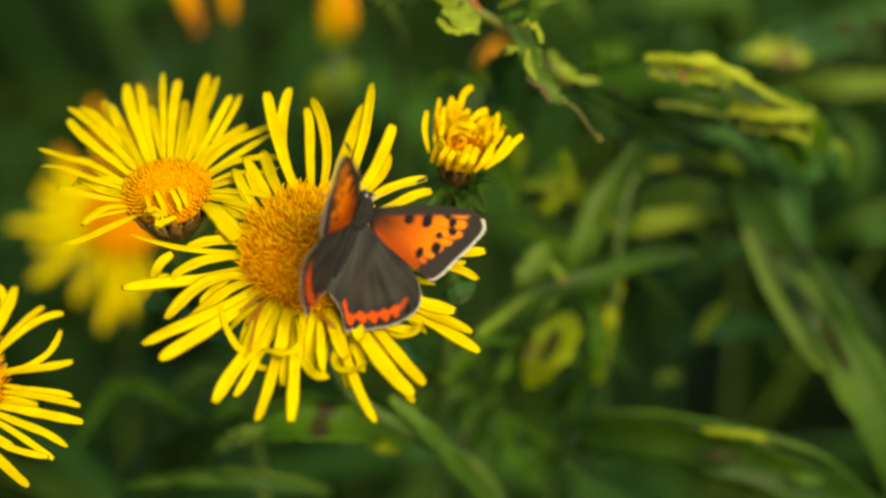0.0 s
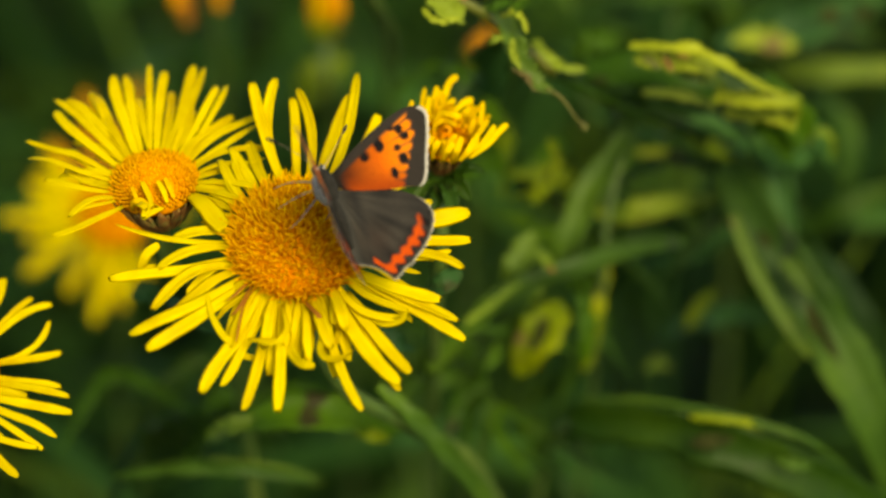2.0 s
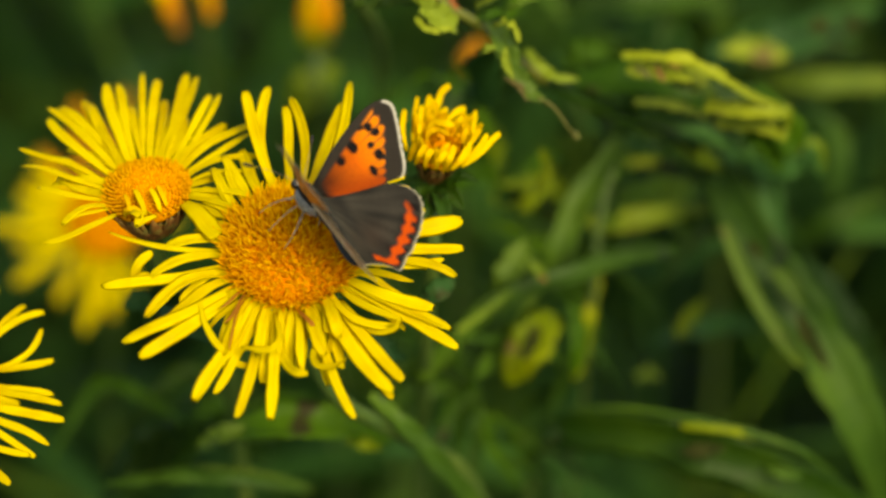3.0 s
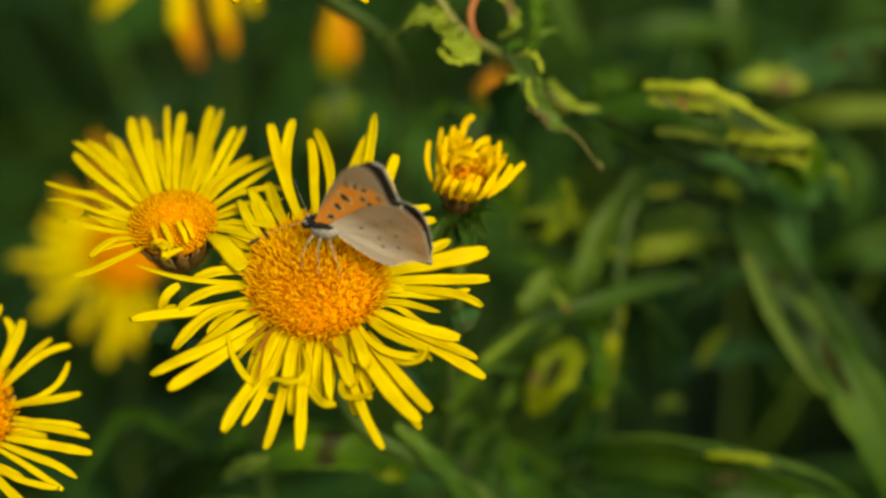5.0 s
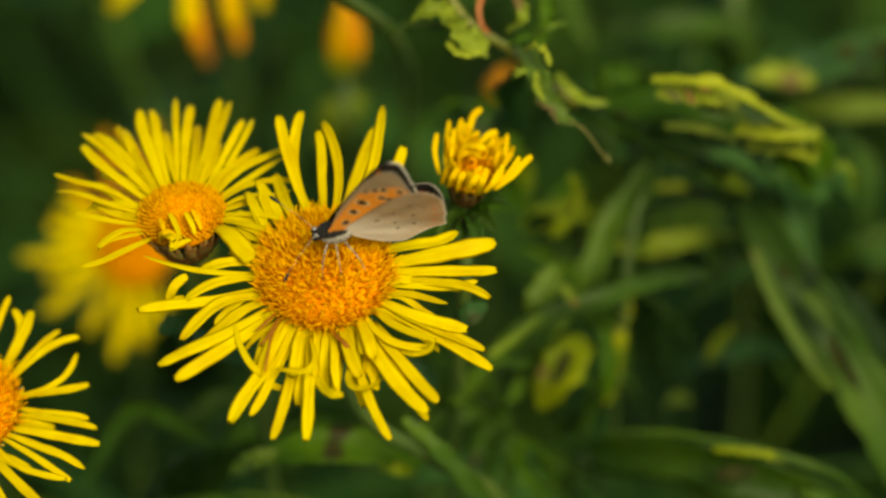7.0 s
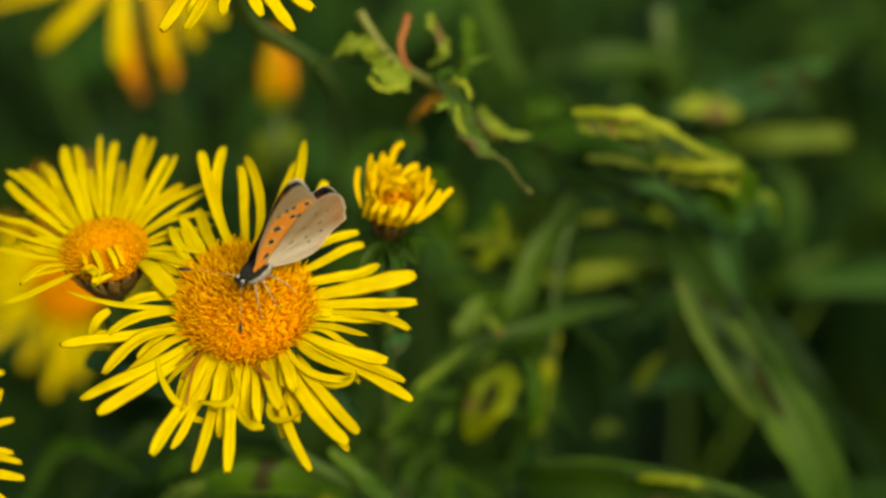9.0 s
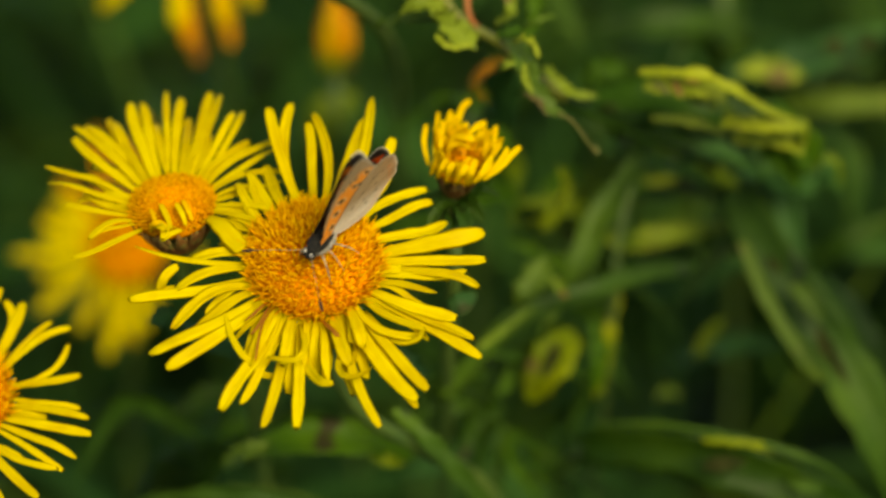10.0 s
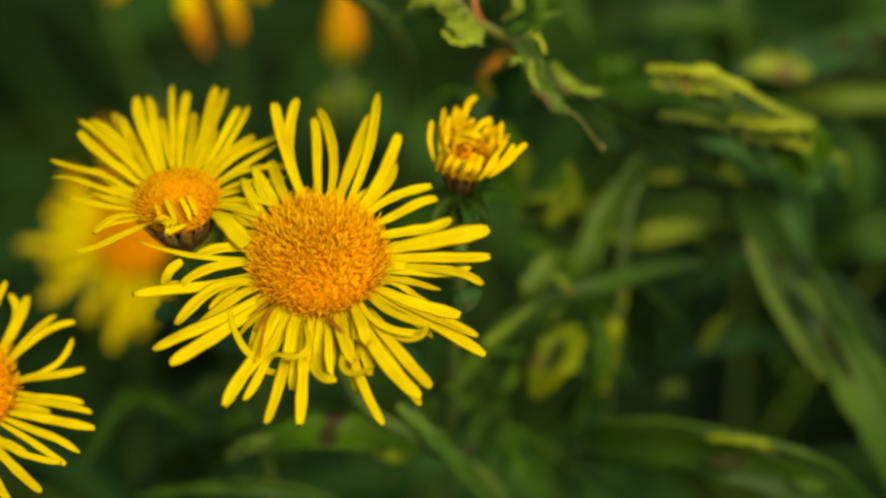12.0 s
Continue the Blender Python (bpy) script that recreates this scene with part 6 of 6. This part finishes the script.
# ---- bumblebee ----
def make_bee():
    b = thing("bumblebee", Matrix(), "furry black bumblebee with an orange collar and white tail", "bee")
    rng = random.Random(8)
    ink, gold, white = (0.006, 0.005, 0.0045), (0.20, 0.075, 0.007), (0.46, 0.40, 0.27)

    def thorax_color(q):
        return blend(ink, gold, min((q.x / MM - 4.3) * 2.2, (6.0 - q.x / MM) * 2))

    def tail_color(q):
        return blend(ink, white, (-7.0 - q.x / MM) * 1.2) if q.x / MM < -4 else blend(ink, (0.035, 0.018, 0.008), (q.x / MM + 2.2) * 0.6)

    pieces = (("thorax", (2.8, 0, 0.4), (3.5, 3.4, 3.2), thorax_color), ("abdomen", (-4.9, 0, -0.6), (5.2, 3.8, 3.6), tail_color), ("head", (6.9, 0, -0.9), (1.6, 1.9, 1.8), lambda q: ink))
    for name, centre, radii, tint in pieces:
        bag = Bag()
        c = Vector(centre)
        bag.ball(c * MM, [x * MM for x in radii], 16, 22, None, tint, 0.05)
        ob = part(name, bag, BEE_FUR, b)
        down = Bag()
        for k in range(1800):
            q = Vector((rng.gauss(0, 1), rng.gauss(0, 1), rng.gauss(0, 1))).normalized()
            base = Vector((c.x + q.x * radii[0], c.y + q.y * radii[1], c.z + q.z * radii[2])) * MM
            way = (q + Vector((-0.5, rng.gauss(0, 0.25), rng.gauss(0, 0.25)))).normalized()
            side = way.orthogonal().normalized() * 0.07 * MM
            tip = base + way * rng.uniform(0.7, 1.7) * MM
            n = len(down.v)
            down.v += [base - side, base + side, base + way.cross(side), tip]
            down.f += [(n, n + 1, n + 3), (n + 1, n + 2, n + 3), (n + 2, n, n + 3)]
            down.uv += [(0, 0)] * 4
            down.col += [tint(base)] * 4
        part("down", down, BEE_FUR, ob, "short dense hair", "stuff")
        if name == "head":
            for s in (1, -1):
                eye = Bag()
                eye.ball(Vector((7.5, 1.4 * s, -0.6)) * MM, (0.8 * MM, 0.6 * MM, 1.2 * MM), 8, 10)
                part("eye", eye, EYE, ob)
                feeler = Bag()
                feeler.tube(bezier([Vector((8.3, 0.5 * s, -0.4)) * MM, Vector((9.6, 1.3 * s, 0.9)) * MM, Vector((11.8, 2.6 * s, 0.6)) * MM], 6), [0.16 * MM] * 7, 6)
                part("antenna", feeler, LEG_BLACK, ob)
    bee_wings = {}
    for s in (1, -1):
        for x, ox, oy, drop in ((4.2, 6.2, 4.0, 5.5), (2.6, 2.4, 5.4, 6.2), (0.8, -3.2, 5.2, 7.6)):
            bag = Bag()
            pts = bezier([Vector((x, 2.0 * s, -2.2)) * MM, Vector(((x + ox) / 2, oy * 1.25 * s, -1.8)) * MM, Vector((ox, oy * s, -4.2)) * MM, Vector((ox - 1.0, oy * 0.9 * s, -drop)) * MM], 9)
            bag.tube(pts, [MM * w for w in (0.5, 0.5, 0.48, 0.45, 0.45, 0.5, 0.45, 0.3, 0.22, 0.15)], 7)
            part("leg", bag, LEG_BLACK, b)
        for name, ln, wd, x0, back in (("forewing", 12.0, 4.2, 2.6, -0.35), ("hindwing", 8.5, 3.2, 1.2, -0.75)):
            bag = Bag()
            pts = [Vector((back * t * ln, s * t * ln, 0.0)) * MM for t in np.linspace(0, 1, 10)]
            bag.blade(pts, [Vector((0, 0, 1))] * 10, [wd * MM * profile(t, ((0, 0.15), (0.3, 0.6), (0.7, 1), (0.92, 0.75), (1, 0.3))) for t in np.linspace(0, 1, 10)], 0.02, 0.03 * MM, 3)
            w = part(name, bag, BEE_WING, b, "smoky clear wing")
            w.matrix_basis = pose(x0 * MM, 2.0 * s * MM, 3.0 * MM, 20 * s)
            bee_wings[name, s] = (w, x0)
    return b, bee_wings


bee, bee_wings = make_bee()

# ---- what moves ----
# seconds; body place and turn in the tilted frame; lift of the left and right wings; sweep of fore and hind wings
PERCH = [
    (0, -9.89, 2.98, -260.02, 39.2, 1.5, 67.8, 35.4, 36, -0.4, 5.2),
    (0.5, -10.06, 3.76, -261.54, 38.2, 7.3, 78.7, 39.2, 39.8, 1, 8.3),
    (1, -10.51, 3.63, -258.98, 39.8, 1.8, 87.6, 38.6, 39, -2.1, 5),
    (1.5, -10.67, 4.43, -259.38, 41.1, -1.3, 94.8, 43.0, 41.2, -1.2, 4.1),
    (2, -11.6, 4.91, -259.25, 47, 11.3, 113.5, 44.6, 46.8, 1, 6.9),
    (2.5, -12.35, 5.2, -259.99, 46.3, 8.8, 118.7, 45.6, 48.7, 2.5, 4.3),
    (3, -12.59, 4.59, -259.87, 50.8, 10.6, 128.3, 46.3, 52.1, 4, 7.3),
    (5, -13.77, 5.72, -260.48, 48.84, 20.07, 170.59, 82, 98, 52.4, 36),
    (5.5, -13.6, 4.85, -260.45, 42.5, 13.5, 178, 82, 98, 52.4, 36),
    (6, -13.84, 4.12, -260.42, 38.66, 10.54, 183.31, 82, 98, 52.4, 36),
    (6.5, -13.17, 4.32, -260.5, 37.26, 1.59, 185.99, 82, 98, 52.4, 36),
    (8.5, -14.83, 3.57, -260.36, 35.82, -1.7, 212.23, 82, 100.5, 52.4, 36),
    (9, -13.44, 3.86, -260.4, 32.57, -12.91, 217.56, 82, 100.5, 52.4, 36),
    (9.5, -14.36, 2.78, -260.33, 34.92, -12.05, 230.77, 82, 100.5, 52.4, 36),
    (10, -14.08, 2.08, -260.41, 22.61, -12.2, 228.69, 82, 100.5, 52.4, 36),
    (10.5, -13.43, 2.83, -260.92, 1.2, -22, -117.4, 95.5, 95.5, 44.1, 13.3),
    (11, -13.68, 1.78, -261.49, -4.4, -22.9, -107.2, 95.5, 95.5, 47.7, 7.6),
]
FLIGHT = [
    (11.03, -13.7, 1.8, -261.5, -4.4, -22.9, -107.2, 95.5, 95.5, 46.0, 8.0),
    (11.1, 37.0, -9.0, -262.0, 20.0, -15.0, -60.0, 25.0, 25.0, 8.0, 6.0),
    (11.2, 95.0, -5.0, -275.0, 10.0, -10.0, -40.0, 60.0, 60.0, 8.0, 6.0),
    (11.3, 150.0, 10.0, -300.0, 10.0, -10.0, -30.0, 10.0, 10.0, 4.0, 4.0),
    (12.0, 520.0, 130.0, -620.0, 10.0, -10.0, -20.0, 40.0, 40.0, 4.0, 4.0),
]
BEE_WAY = [
    (0.0, -420, 60, 420, (1, -0.2, 0.2), (0, 0.9, 0.4)),
    (8.0, -420, 60, 420, (1, -0.2, 0.2), (0, 0.9, 0.4)),
    (9.6, -130, -6, 262, (1, -0.2, 0.1), (0, 0.6, 0.8)),
    (10.1, -69, -18, 260, (0.8, -0.05, -0.55), (-0.1, 0.45, 0.85)),
    (10.4, -61.2, -16.6, 260, (0.8, -0.05, -0.55), (-0.1, 0.45, 0.85)),
    (10.7, -63.2, -15.6, 260, (0.85, 0.05, -0.45), (-0.1, 0.45, 0.85)),
    (10.9, -72, -13, 260, (1, 0.3, 0.0), (-0.15, 0.45, 0.85)),
    (11.0, -50.9, -5.5, 254, (0.80, 0.60, 0.0), (-0.2, 0.45, 0.85)),
    (11.1, -38.1, 1.1, 252, (0.57, 0.82, 0.0), (-0.45, 0.25, 0.85)),
    (11.2, -35.4, 4.8, 250, (0.30, 0.95, 0.0), (-0.5, 0.2, 0.85)),
    (11.3, -35.2, 5.0, 250, (0.84, 0.54, 0.0), (-0.3, 0.4, 0.85)),
    (11.4, -13.4, 4.3, 244, (0.80, 0.60, 0.0), (-0.3, 0.4, 0.85)),
    (11.5, 17.9, 18.3, 232, (0.83, 0.55, 0.0), (-0.3, 0.4, 0.85)),
    (11.6, 75, 55, 250, (0.86, 0.5, 0.0), (-0.3, 0.4, 0.85)),
    (12.0, 420, 250, 420, (0.86, 0.5, -0.3), (-0.3, 0.4, 0.85)),
]


def motions():
    rows = PERCH + FLIGHT
    walk(butterfly, [(r[0], sight(*r[1:7])) for r in rows])
    for s in (1, -1):
        lift = 7 if s > 0 else 8
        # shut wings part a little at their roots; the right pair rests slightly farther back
        for kind, x, z, more, sweep in (("fore", 1.2, 0.6, 0.0, 9), ("hind", -0.4, 0.5, -2.5, 10)):
            keys = []
            for r in rows:
                root = 0.85 + 0.12 * (10.2 < r[0] < 11.05)
                # seen from the front, the shut wings' leading edges lean together
                toe = -3.5 if 10.2 < r[0] < 11.05 else 0.0
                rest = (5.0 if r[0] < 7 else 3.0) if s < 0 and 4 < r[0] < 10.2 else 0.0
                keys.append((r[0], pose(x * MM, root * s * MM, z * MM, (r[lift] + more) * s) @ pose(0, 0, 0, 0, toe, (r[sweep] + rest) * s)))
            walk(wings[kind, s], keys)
    walk(bee, [(t, poised(u, v, w, f, d)) for t, u, v, w, f, d in BEE_WAY])
    for (name, s), (w, x0) in bee_wings.items():
        flap = [(0.0, 20), (10.9, 20)] + [(10.95 + 0.05 * k, 60 if k % 2 else -5) for k in range(18)] + [(12.0, 20)]
        walk(w, [(t, pose(x0 * MM, 2.0 * s * MM, 3.0 * MM, a * s)) for t, a in flap])


motions()
